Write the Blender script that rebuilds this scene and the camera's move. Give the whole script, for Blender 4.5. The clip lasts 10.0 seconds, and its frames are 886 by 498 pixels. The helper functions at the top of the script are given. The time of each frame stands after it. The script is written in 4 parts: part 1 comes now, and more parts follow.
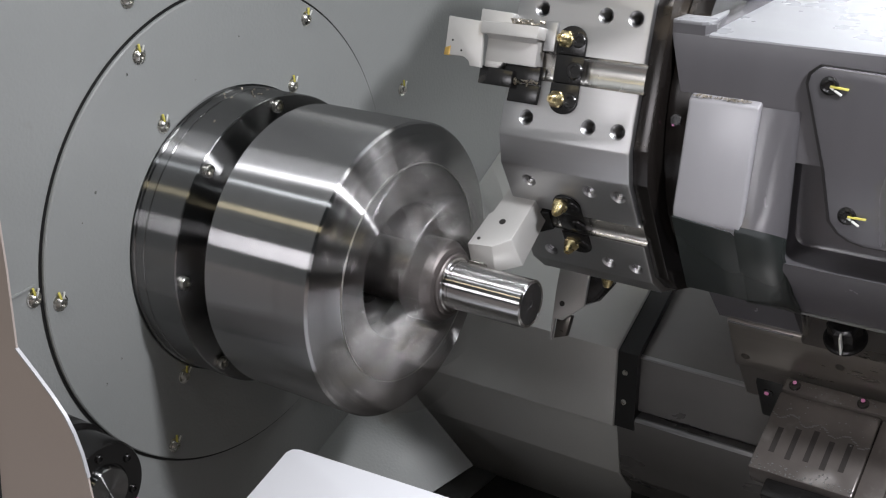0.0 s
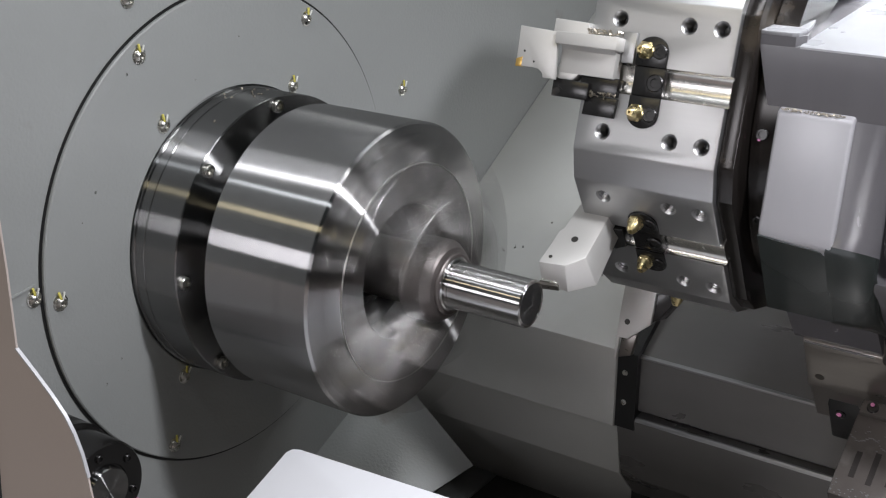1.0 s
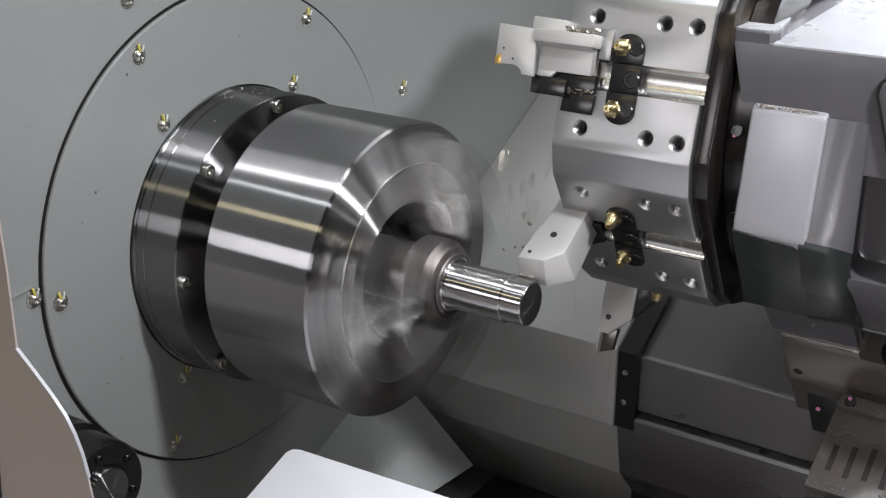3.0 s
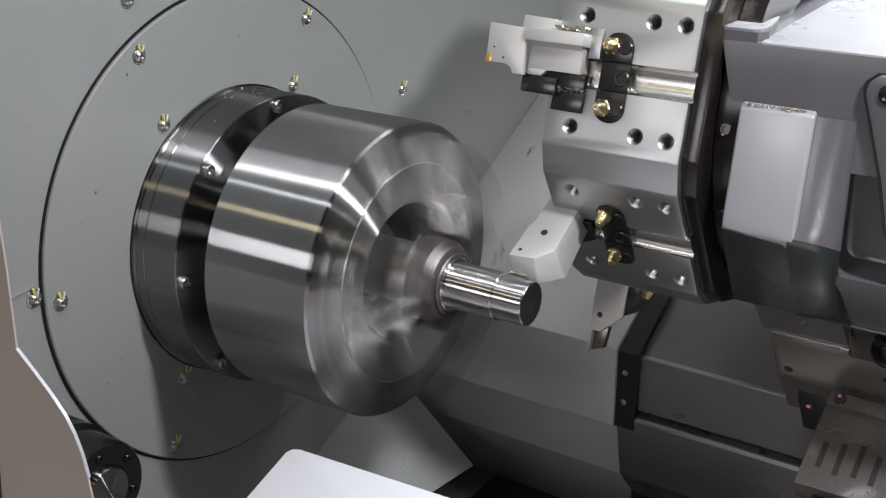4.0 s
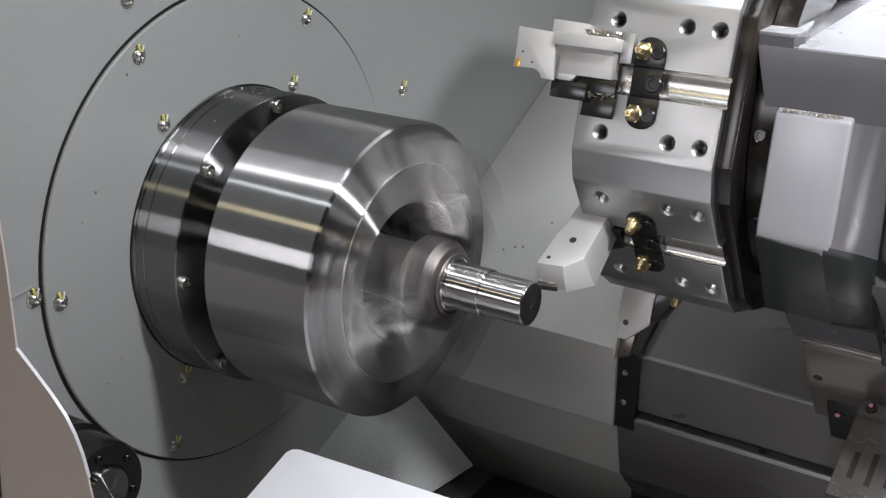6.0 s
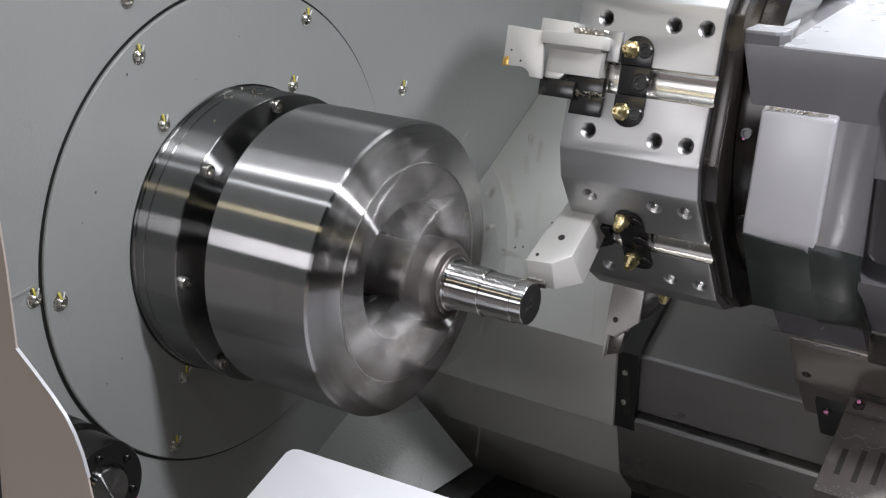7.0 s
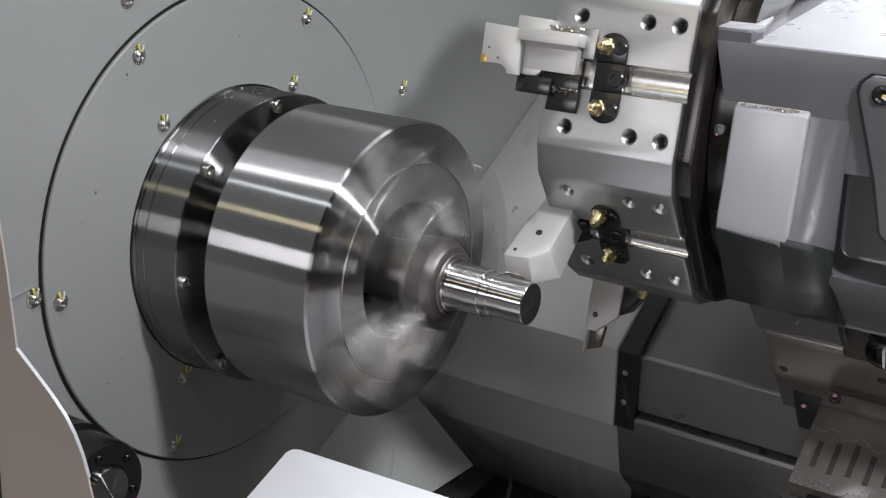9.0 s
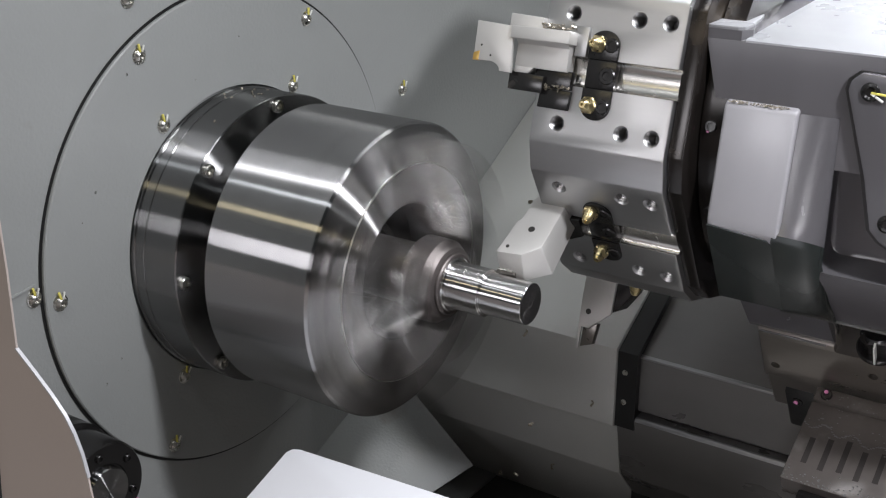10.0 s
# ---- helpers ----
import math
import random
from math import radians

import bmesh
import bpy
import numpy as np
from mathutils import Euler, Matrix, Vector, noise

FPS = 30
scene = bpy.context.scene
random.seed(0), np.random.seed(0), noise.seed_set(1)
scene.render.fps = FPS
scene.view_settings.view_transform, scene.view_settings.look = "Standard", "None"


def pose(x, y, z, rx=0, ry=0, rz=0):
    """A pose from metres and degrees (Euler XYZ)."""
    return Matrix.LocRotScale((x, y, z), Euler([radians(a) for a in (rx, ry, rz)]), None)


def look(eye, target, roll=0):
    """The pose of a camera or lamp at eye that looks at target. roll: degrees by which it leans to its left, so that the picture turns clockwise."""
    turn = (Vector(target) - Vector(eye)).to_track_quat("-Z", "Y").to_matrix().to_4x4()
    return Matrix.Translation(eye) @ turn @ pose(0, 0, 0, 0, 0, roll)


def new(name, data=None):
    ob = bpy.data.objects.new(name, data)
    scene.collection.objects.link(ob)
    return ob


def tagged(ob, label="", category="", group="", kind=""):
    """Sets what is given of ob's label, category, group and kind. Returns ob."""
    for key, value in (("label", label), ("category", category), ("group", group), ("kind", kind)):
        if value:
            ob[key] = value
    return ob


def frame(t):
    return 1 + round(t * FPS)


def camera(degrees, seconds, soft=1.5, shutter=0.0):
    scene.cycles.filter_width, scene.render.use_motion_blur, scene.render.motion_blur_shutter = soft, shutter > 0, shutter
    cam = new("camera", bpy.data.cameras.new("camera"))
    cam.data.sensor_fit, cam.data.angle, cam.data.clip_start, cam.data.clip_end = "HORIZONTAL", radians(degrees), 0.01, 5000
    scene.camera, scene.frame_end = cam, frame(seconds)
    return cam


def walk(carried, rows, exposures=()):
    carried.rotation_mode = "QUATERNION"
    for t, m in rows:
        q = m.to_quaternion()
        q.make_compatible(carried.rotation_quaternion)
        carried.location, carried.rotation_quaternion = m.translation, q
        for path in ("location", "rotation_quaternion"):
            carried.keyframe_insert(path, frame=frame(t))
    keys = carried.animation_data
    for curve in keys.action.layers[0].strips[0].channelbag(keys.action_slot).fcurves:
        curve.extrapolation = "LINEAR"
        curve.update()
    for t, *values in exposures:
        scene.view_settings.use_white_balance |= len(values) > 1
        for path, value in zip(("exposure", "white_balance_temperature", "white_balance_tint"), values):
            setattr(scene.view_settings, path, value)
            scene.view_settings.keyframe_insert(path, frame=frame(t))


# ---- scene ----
# The spindle axis is the X axis at y = z = 0; +X points out of the chuck, +Y to the machine's back.
cam = camera(41.15, 10.0, soft=1.15, shutter=1.34)
EYE = (0.5456, -0.7449, 0.3746)
YAW, PITCH = -34.18, -21.024
CAM_POSE = pose(*EYE, 90 + PITCH, 0, -YAW)
walk(cam, [(0.0, CAM_POSE), (10.0, CAM_POSE)])

# ---------------------------------------------------------------- light
world = bpy.data.worlds.new("hall")
scene.world = world
world.use_nodes = True
world.node_tree.nodes["Background"].inputs[0].default_value = (0.72, 0.86, 1.0, 1)
world.node_tree.nodes["Background"].inputs[1].default_value = 0.025
scene.view_settings.exposure = 0.0


def lamp(name, eye, target, sx, sy, watts, color=(1, 1, 1), spread=180):
    data = bpy.data.lights.new(name, "AREA")
    data.shape, data.size, data.size_y, data.energy, data.color = "RECTANGLE", sx, sy, watts, color
    data.spread = radians(spread)
    ob = new(name, data)
    ob.matrix_world = look(eye, target)
    return ob


# strip lights of the cabin roof and of the hall in front of the open door, plus one added fill
lamp("cabin_light", (0.70, -0.165, 0.69), (0.0, 0.0, 0.0), 0.06, 0.05, 8.0, (0.95, 0.955, 1.0))
lamp("cabin_light", (0.25, -0.24, 0.95), (0.0, 0.05, 0.0), 0.5, 0.06, 2.2, (0.95, 0.96, 1.0))
lamp("cabin_light", (0.25, 0.64, 0.95), (0.12, 0.35, 0.0), 0.6, 0.16, 0.62, (0.95, 0.97, 0.98), 56)
lamp("cabin_light", (0.52, 0.27, 0.80), (0.48, 0.24, 0.0), 0.4, 0.18, 5.9, (0.93, 0.96, 1.0), 75)
lamp("hall_or_fill_light", (-0.16, -1.50, 0.46), (0.0, 0.0, 0.0), 0.5, 0.28, 0.42, (0.97, 0.95, 1.0), 50)
# added narrow fill that brightens the slide and its bolt, not a hall lamp
lamp("hall_or_fill_light", (0.78, -1.45, 0.42), (0.36, 0.20, -0.12), 0.3, 0.2, 0.18, (0.97, 0.95, 1.0), 22)
lamp("hall_or_fill_light", (0.0, -1.17, 0.94), (0.0, 0.0, 0.0), 0.9, 0.09, 1.3, (1, 0.86, 0.55))
lamp("hall_or_fill_light", (0.0, -0.84, 1.24), (0.0, 0.0, 0.0), 0.9, 0.06, 1.8, (0.90, 0.95, 1.0))


# ---------------------------------------------------------------- materials
def material(name, color, rough=0.5, metal=0.0, grain=60.0, vary=0.12, bump=0.0, bump_scale=400.0, aniso=0.0,
             tangent="", spec=0.5, rough_vary=0.1, coat=0.0, dirt=None, dirt_scale=7.0, dirt_at=0.62, stretch=(1, 1, 1)):
    """Base colour varied at two scales, roughness by the same noise, fine bump, optional stains."""
    m = bpy.data.materials.new(name)
    m.use_nodes = True
    nt = m.node_tree
    b = nt.nodes["Principled BSDF"]
    N, L = nt.nodes.new, nt.links.new
    tc = N("ShaderNodeTexCoord")
    mp = N("ShaderNodeMapping")
    mp.inputs["Scale"].default_value = stretch
    L(tc.outputs["Object"], mp.inputs[0])
    fine, broad = N("ShaderNodeTexNoise"), N("ShaderNodeTexNoise")
    fine.inputs["Scale"].default_value, fine.inputs["Detail"].default_value = grain, 5
    broad.inputs["Scale"].default_value, broad.inputs["Detail"].default_value = dirt_scale, 6
    L(mp.outputs[0], fine.inputs[0])
    L(tc.outputs["Object"], broad.inputs[0])
    mix = N("ShaderNodeMix")
    mix.data_type = "RGBA"
    lo, hi = [c * (1 - vary) for c in color], [min(1, c * (1 + vary)) for c in color]
    mix.inputs[6].default_value, mix.inputs[7].default_value = (*lo, 1), (*hi, 1)
    add = N("ShaderNodeMath")
    add.operation = "MULTIPLY_ADD"
    add.inputs[1].default_value = 0.5
    half = N("ShaderNodeMath")
    half.operation = "MULTIPLY"
    half.inputs[1].default_value = 0.5
    L(fine.outputs[0], half.inputs[0])
    L(broad.outputs[0], add.inputs[0])
    L(half.outputs[0], add.inputs[2])
    L(add.outputs[0], mix.inputs[0])
    out = mix.outputs[2]
    if dirt:
        ramp = N("ShaderNodeValToRGB")
        ramp.color_ramp.elements[0].position, ramp.color_ramp.elements[1].position = dirt_at, dirt_at + 0.06
        L(broad.outputs[0], ramp.inputs[0])
        stain = N("ShaderNodeMix")
        stain.data_type = "RGBA"
        stain.inputs[7].default_value = (*dirt, 1)
        L(ramp.outputs[0], stain.inputs[0])
        L(out, stain.inputs[6])
        out = stain.outputs[2]
    L(out, b.inputs["Base Color"])
    rr = N("ShaderNodeMapRange")
    rr.inputs[3].default_value, rr.inputs[4].default_value = max(0.03, rough - rough_vary), min(1, rough + rough_vary)
    L(add.outputs[0], rr.inputs[0])
    L(rr.outputs[0], b.inputs["Roughness"])
    b.inputs["Metallic"].default_value = metal
    b.inputs["Specular IOR Level"].default_value = spec
    b.inputs["Coat Weight"].default_value = coat
    b.inputs["Coat Roughness"].default_value = 0.12
    if aniso:
        b.inputs["Anisotropic"].default_value = aniso
        tg = N("ShaderNodeTangent")
        tg.direction_type, tg.axis = "RADIAL", "X"
        L(tg.outputs[0], b.inputs["Tangent"])
        b.inputs["Anisotropic Rotation"].default_value = 0.25 if tangent == "across" else 0.0
    if bump:
        bn, bp = N("ShaderNodeTexNoise"), N("ShaderNodeBump")
        bn.inputs["Scale"].default_value, bn.inputs["Detail"].default_value = bump_scale, 3
        L(mp.outputs[0], bn.inputs[0])
        bp.inputs["Strength"].default_value, bp.inputs["Distance"].default_value = bump, 0.001
        L(bn.outputs[0], bp.inputs["Height"])
        L(bp.outputs[0], b.inputs["Normal"])
    return m


def turned(name, color, rough, aniso, vary=0.1, rings=900.0, uneven=0.15):
    """Lathe-turned metal: fine rings round the X axis that stretch every highlight along it."""
    m = bpy.data.materials.new(name)
    m.use_nodes = True
    nt = m.node_tree
    N, L = nt.nodes.new, nt.links.new
    nt.nodes.remove(nt.nodes["Principled BSDF"])
    g = N("ShaderNodeBsdfAnisotropic")
    tc, mp, fine, broad, mix = N("ShaderNodeTexCoord"), N("ShaderNodeMapping"), N("ShaderNodeTexNoise"), N("ShaderNodeTexNoise"), N("ShaderNodeMix")
    mp.inputs["Scale"].default_value = (1, 0.03, 0.03)
    fine.inputs["Scale"].default_value, fine.inputs["Detail"].default_value = rings, 4
    broad.inputs["Scale"].default_value, broad.inputs["Detail"].default_value = 22, 5
    L(tc.outputs["Object"], mp.inputs[0])
    L(mp.outputs[0], fine.inputs[0])
    L(tc.outputs["Object"], broad.inputs[0])
    mix.data_type = "RGBA"
    mix.inputs[6].default_value = (*[c * (1 - vary) for c in color], 1)
    mix.inputs[7].default_value = (*[min(1, c * (1 + vary)) for c in color], 1)
    half, add = N("ShaderNodeMath"), N("ShaderNodeMath")
    half.operation, add.operation = "MULTIPLY", "MULTIPLY_ADD"
    half.inputs[1].default_value, add.inputs[1].default_value = 0.3, 0.7
    L(broad.outputs[0], half.inputs[0])
    L(fine.outputs[0], add.inputs[0])
    L(half.outputs[0], add.inputs[2])
    L(add.outputs[0], mix.inputs[0])
    L(mix.outputs[2], g.inputs["Color"])
    rr = N("ShaderNodeMapRange")
    rr.inputs[3].default_value, rr.inputs[4].default_value = rough * (1 - uneven), rough * (1 + uneven)
    L(add.outputs[0], rr.inputs[0])
    L(rr.outputs[0], g.inputs["Roughness"])
    g.inputs["Anisotropy"].default_value = aniso
    tg = N("ShaderNodeTangent")
    tg.direction_type, tg.axis = "RADIAL", "X"
    L(tg.outputs[0], g.inputs["Tangent"])
    L(g.outputs[0], nt.nodes["Material Output"].inputs[0])
    return m


TURNED = turned("turned_steel", (0.44, 0.435, 0.435), 0.21, 0.86, 0.16)
JAWFACE = turned("faced_jaw_steel", (0.42, 0.41, 0.405), 0.26, 0.78, 0.06)
FLANGE = turned("blackened_steel", (0.27, 0.27, 0.27), 0.23, 0.84, 0.15)
BRIGHT = turned("bright_turned_steel", (0.62, 0.612, 0.605), 0.18, 0.86, 0.03, 900.0, 0.03)
GROUND = material("ground_steel", (0.44, 0.44, 0.443), 0.41, 1.0, grain=300, vary=0.08, bump=0.03, bump_scale=500, rough_vary=0.06, stretch=(0.06, 1, 1))
CHANNEL = material("polished_steel", (0.74, 0.72, 0.69), 0.26, 1.0, grain=200, vary=0.08, rough_vary=0.06, dirt=(0.25, 0.2, 0.12), dirt_scale=30, dirt_at=0.66)
NICKEL = material("nickel_plated_steel", (0.52, 0.51, 0.495), 0.46, 0.5, grain=500, vary=0.05, rough_vary=0.06, dirt=(0.45, 0.42, 0.37), dirt_scale=25, dirt_at=0.68)
BLACK = material("black_oxide_steel", (0.009, 0.0085, 0.0085), 0.24, 0.1, grain=150, vary=0.3, bump=0.04, bump_scale=300, rough_vary=0.10, dirt=(0.05, 0.046, 0.042), dirt_scale=40, dirt_at=0.70)
BRASS = material("brass", (0.70, 0.58, 0.32), 0.28, 1.0, grain=300, vary=0.1, dirt=(0.35, 0.25, 0.12), dirt_scale=60, dirt_at=0.6)
PAINT = material("grey_paint", (0.30, 0.31, 0.305), 0.36, 0.0, grain=25, vary=0.05, bump=0.34, bump_scale=330, rough_vary=0.08, dirt=(0.24, 0.235, 0.22), dirt_scale=9, dirt_at=0.70)
CAST = material("dark_grey_enamel", (0.086, 0.083, 0.089), 0.24, 0.0, grain=70, vary=0.12, bump=0.10, bump_scale=120, rough_vary=0.12, dirt=(0.085, 0.082, 0.078), dirt_scale=9, dirt_at=0.66, stretch=(1, 1, 0.14))
LIGHTCAST = material("light_grey_enamel", (0.275, 0.27, 0.285), 0.26, 0.0, grain=70, vary=0.08, bump=0.08, bump_scale=140, rough_vary=0.05, dirt_scale=22, stretch=(1, 1, 0.3))
SHEET = material("grey_sheet_cover", (0.50, 0.502, 0.485), 0.31, 0.36, grain=12, vary=0.16, rough_vary=0.08, dirt_scale=9)
WAYCOVER = material("brown_grey_way_cover", (0.195, 0.188, 0.185), 0.30, 0.6, grain=30, vary=0.25, bump=0.04, bump_scale=200, rough_vary=0.14, dirt=(0.165, 0.155, 0.148), dirt_scale=10, dirt_at=0.66, stretch=(0.3, 1, 1))
IRON = material("oily_machined_iron", (0.30, 0.275, 0.25), 0.30, 0.85, grain=120, vary=0.2, bump=0.06, bump_scale=250, rough_vary=0.12, dirt=(0.16, 0.145, 0.13), dirt_scale=12, dirt_at=0.68, stretch=(0.15, 1, 1))
WIPER = material("oily_dark_casting", (0.085, 0.076, 0.071), 0.20, 0.12, spec=0.22, grain=90, vary=0.25, bump=0.15, bump_scale=90, rough_vary=0.12, dirt=(0.12, 0.112, 0.105), dirt_scale=20, dirt_at=0.62)
# colour of the dark reflections painted on the wiper tray
DARK_STRIPE = material("reflected_stripe", (0.040, 0.036, 0.034), 0.24, 0.2, grain=90, vary=0.3)
ENDFACE = material("faced_steel_end", (0.20, 0.20, 0.205), 0.36, 1.0, grain=400, vary=0.15, rough_vary=0.06)
# housing enamel made paler, with the overhead light put into the colour
LIT_TOP = material("lit_top_enamel", (0.185, 0.186, 0.195), 0.30, 0.0, grain=40, vary=0.06, bump=0.05, bump_scale=60, rough_vary=0.14)
OILBLACK = material("oily_black_ring", (0.012, 0.010, 0.009), 0.20, 0.35, grain=60, vary=0.5, bump=0.03, bump_scale=120, rough_vary=0.10, dirt=(0.035, 0.028, 0.022), dirt_scale=18, dirt_at=0.60)
RAWSTOCK = material("dull_raw_steel", (0.155, 0.138, 0.133), 0.42, 0.8, grain=120, vary=0.12, rough_vary=0.06)
# dark floor colour that keeps bounced light off the headstock wall
LOW_BOUNCE = material("low_bounce_floor", (0.09, 0.087, 0.082), 0.4, 0.2, grain=200, vary=0.5, bump=0.5, bump_scale=250)
THREAD = material("dark_threaded_steel", (0.31, 0.308, 0.31), 0.30, 1.0, grain=300, vary=0.15)
TRAY = material("oily_grey_sheet", (0.38, 0.365, 0.35), 0.36, 0.4, grain=14, vary=0.3, rough_vary=0.12)
WET = material("coolant_drop", (0.13, 0.13, 0.128), 0.06, 0.0, grain=50, vary=0.05, rough_vary=0.02, spec=0.8)
# grey-green enamel with the dark reflection of the lower nose in its colour
SLOPE_DARK = material("dark_reflection_enamel", (0.022, 0.026, 0.025), 0.20, 0.0, grain=40, vary=0.12, bump=0.08, bump_scale=90, rough_vary=0.08)
RUBBER = material("black_rubber", (0.007, 0.007, 0.007), 0.42, 0.0, grain=200, vary=0.3, bump=0.1, bump_scale=300)
WHITE = material("white_panel", (0.58, 0.58, 0.61), 0.4, 0.0, grain=15, vary=0.02, rough_vary=0.05)
CREAM = material("beige_door_edge", (0.62, 0.53, 0.49), 0.5, 0.0, grain=20, vary=0.05, bump=0.05, bump_scale=200)
CARBIDE = material("carbide_insert", (0.12, 0.11, 0.10), 0.3, 0.7, grain=200, vary=0.2)
GOLD = material("gold_coated_carbide", (0.62, 0.40, 0.12), 0.32, 0.8, grain=200, vary=0.15)
YELLOW = material("yellow_paint_mark", (0.62, 0.55, 0.12), 0.6, 0.0)
CHALK = material("white_paint_mark", (0.75, 0.75, 0.72), 0.6, 0.0)
PINK = material("pink_paint_mark", (0.70, 0.25, 0.48), 0.5, 0.0)
SCREW = material("zinc_screw", (0.60, 0.59, 0.55), 0.28, 1.0, grain=300, vary=0.15, dirt=(0.2, 0.19, 0.15), dirt_scale=80, dirt_at=0.6)
# near-black, so the shade inside bores and pin holes is in the colour
HOLE = material("shaded_bore", (0.05, 0.048, 0.045), 0.45, 0.6, grain=200, vary=0.3)
CONCRETE = material("grey_concrete", (0.12, 0.12, 0.115), 0.7, 0.0, grain=6, vary=0.15)
PLASTER = material("grey_hall_wall", (0.22, 0.225, 0.23), 0.7, 0.0, grain=3, vary=0.05)


# ---------------------------------------------------------------- mesh tools
def part(name, bm, mat, parent=None, label="", smooth=30, mats=()):
    """One bmesh as one mesh object under its thing."""
    me = bpy.data.meshes.new(name)
    bmesh.ops.recalc_face_normals(bm, faces=bm.faces)
    if smooth:
        lim = radians(smooth)
        for f in bm.faces:
            f.smooth = True
        for e in bm.edges:
            e.smooth = len(e.link_faces) == 2 and e.calc_face_angle(0) < lim
    bm.to_mesh(me)
    bm.free()
    for mm in (mat, *mats):
        me.materials.append(mm)
    ob = new(name, me)
    if parent:
        ob.parent = parent
    if label:
        ob["label"] = label
    return ob


def thing(name, label, category, m=None, group="", kind=""):
    ob = new(name)
    ob.empty_display_size = 0.02
    if m:
        ob.matrix_world = m
    return tagged(ob, label, category, group, kind)


def lathe(profile, n=128, bm=None, m=None, closed=True):
    """Turns (x, r) round the X axis; m moves the result."""
    bm = bm or bmesh.new()
    m = m or Matrix()
    rings = []
    for x, r in profile:
        if r < 1e-6:
            rings.append([bm.verts.new(m @ Vector((x, 0, 0)))])
        else:
            rings.append([bm.verts.new(m @ Vector((x, r * math.cos(a), r * math.sin(a)))) for a in (2 * math.pi * k / n for k in range(n))])
    pairs = list(zip(rings, rings[1:]))
    if closed:
        pairs.append((rings[-1], rings[0]))
    for a, b in pairs:
        if len(a) == 1 and len(b) == 1:
            continue
        for k in range(n):
            j = (k + 1) % n
            if len(a) == 1:
                bm.faces.new((a[0], b[k], b[j]))
            elif len(b) == 1:
                bm.faces.new((a[k], b[0], a[j]))
            else:
                bm.faces.new((a[k], b[k], b[j], a[j]))
    return bm


def prism(poly, x0, x1, bm=None, bevel=0.0, axis="X", seg=2):
    """Extrudes a (y, z) polygon along X from x0 to x1, or an (x, z) one along Y, or an (x, y) one along Z."""
    own = bmesh.new()
    def at(p, h):
        return (h, p[0], p[1]) if axis == "X" else (p[0], h, p[1]) if axis == "Y" else (p[0], p[1], h)
    a = [own.verts.new(at(p, x0)) for p in poly]
    b = [own.verts.new(at(p, x1)) for p in poly]
    own.faces.new(a)
    own.faces.new(b[::-1])
    n = len(poly)
    for k in range(n):
        own.faces.new((a[k], b[k], b[(k + 1) % n], a[(k + 1) % n]))
    if bevel:
        bmesh.ops.recalc_face_normals(own, faces=own.faces)
        sharp = [e for e in own.edges if e.calc_face_angle(0) > 0.35]
        bmesh.ops.bevel(own, geom=sharp, offset=bevel, segments=seg, profile=0.5, affect="EDGES", clamp_overlap=True)
    return join(bm, own)


def join(bm, own, m=None):
    if m:
        bmesh.ops.transform(own, matrix=m, verts=own.verts)
    if bm is None:
        return own
    me = bpy.data.meshes.new("tmp")
    own.to_mesh(me)
    own.free()
    bm.from_mesh(me)
    bpy.data.meshes.remove(me)
    return bm


def box(x0, x1, y0, y1, z0, z1, bevel=0.0, bm=None, m=None, seg=2):
    own = prism([(y0, z0), (y1, z0), (y1, z1), (y0, z1)], x0, x1, None, bevel, "X", seg)
    return join(bm, own, m)


def rod(r, length, n=24, bm=None, m=None, chamfer=0.0, hexagon=False):
    """A rod along +Z from the origin."""
    if hexagon:
        n = 6
    turn = Matrix(((0, 1, 0, 0), (0, 0, 1, 0), (1, 0, 0, 0), (0, 0, 0, 1)))
    c = chamfer
    prof = [(0, 0), (0, r), (length - c, r), (length, r - c), (length, 0)] if c else [(0, 0), (0, r), (length, r), (length, 0)]
    own = lathe(prof, n, None, turn, closed=False)
    return join(bm, own, m)


def facing(place, normal, up=(1, 0, 0)):
    """A pose at place whose +Z is normal and whose +X leans to up."""
    z = Vector(normal).normalized()
    x = (Vector(up) - z * z.dot(Vector(up))).normalized()
    y = z.cross(x)
    m = Matrix((x, y, z)).transposed().to_4x4()
    return Matrix.Translation(place) @ m


def rounded(w, h, r, n=5):
    pts = []
    for cx, cy, a0 in ((w / 2 - r, h / 2 - r, 0), (-w / 2 + r, h / 2 - r, 90), (-w / 2 + r, -h / 2 + r, 180), (w / 2 - r, -h / 2 + r, 270)):
        for k in range(n + 1):
            a = radians(a0 + 90 * k / n)
            pts.append((cx + r * math.cos(a), cy + r * math.sin(a)))
    return pts


def socket_screw_mesh(r, h, bm=None, m=None):
    """A round head with a hexagon socket, +Z up from the seat."""
    turn = Matrix(((0, 1, 0, 0), (0, 0, 1, 0), (1, 0, 0, 0), (0, 0, 0, 1)))
    own = lathe([(0, 0), (0, r), (h - r * 0.15, r), (h, r * 0.85), (h, r * 0.52), (h * 0.35, r * 0.46), (h * 0.35, 0)], 18, None, turn, closed=False)
    return join(bm, own, m)


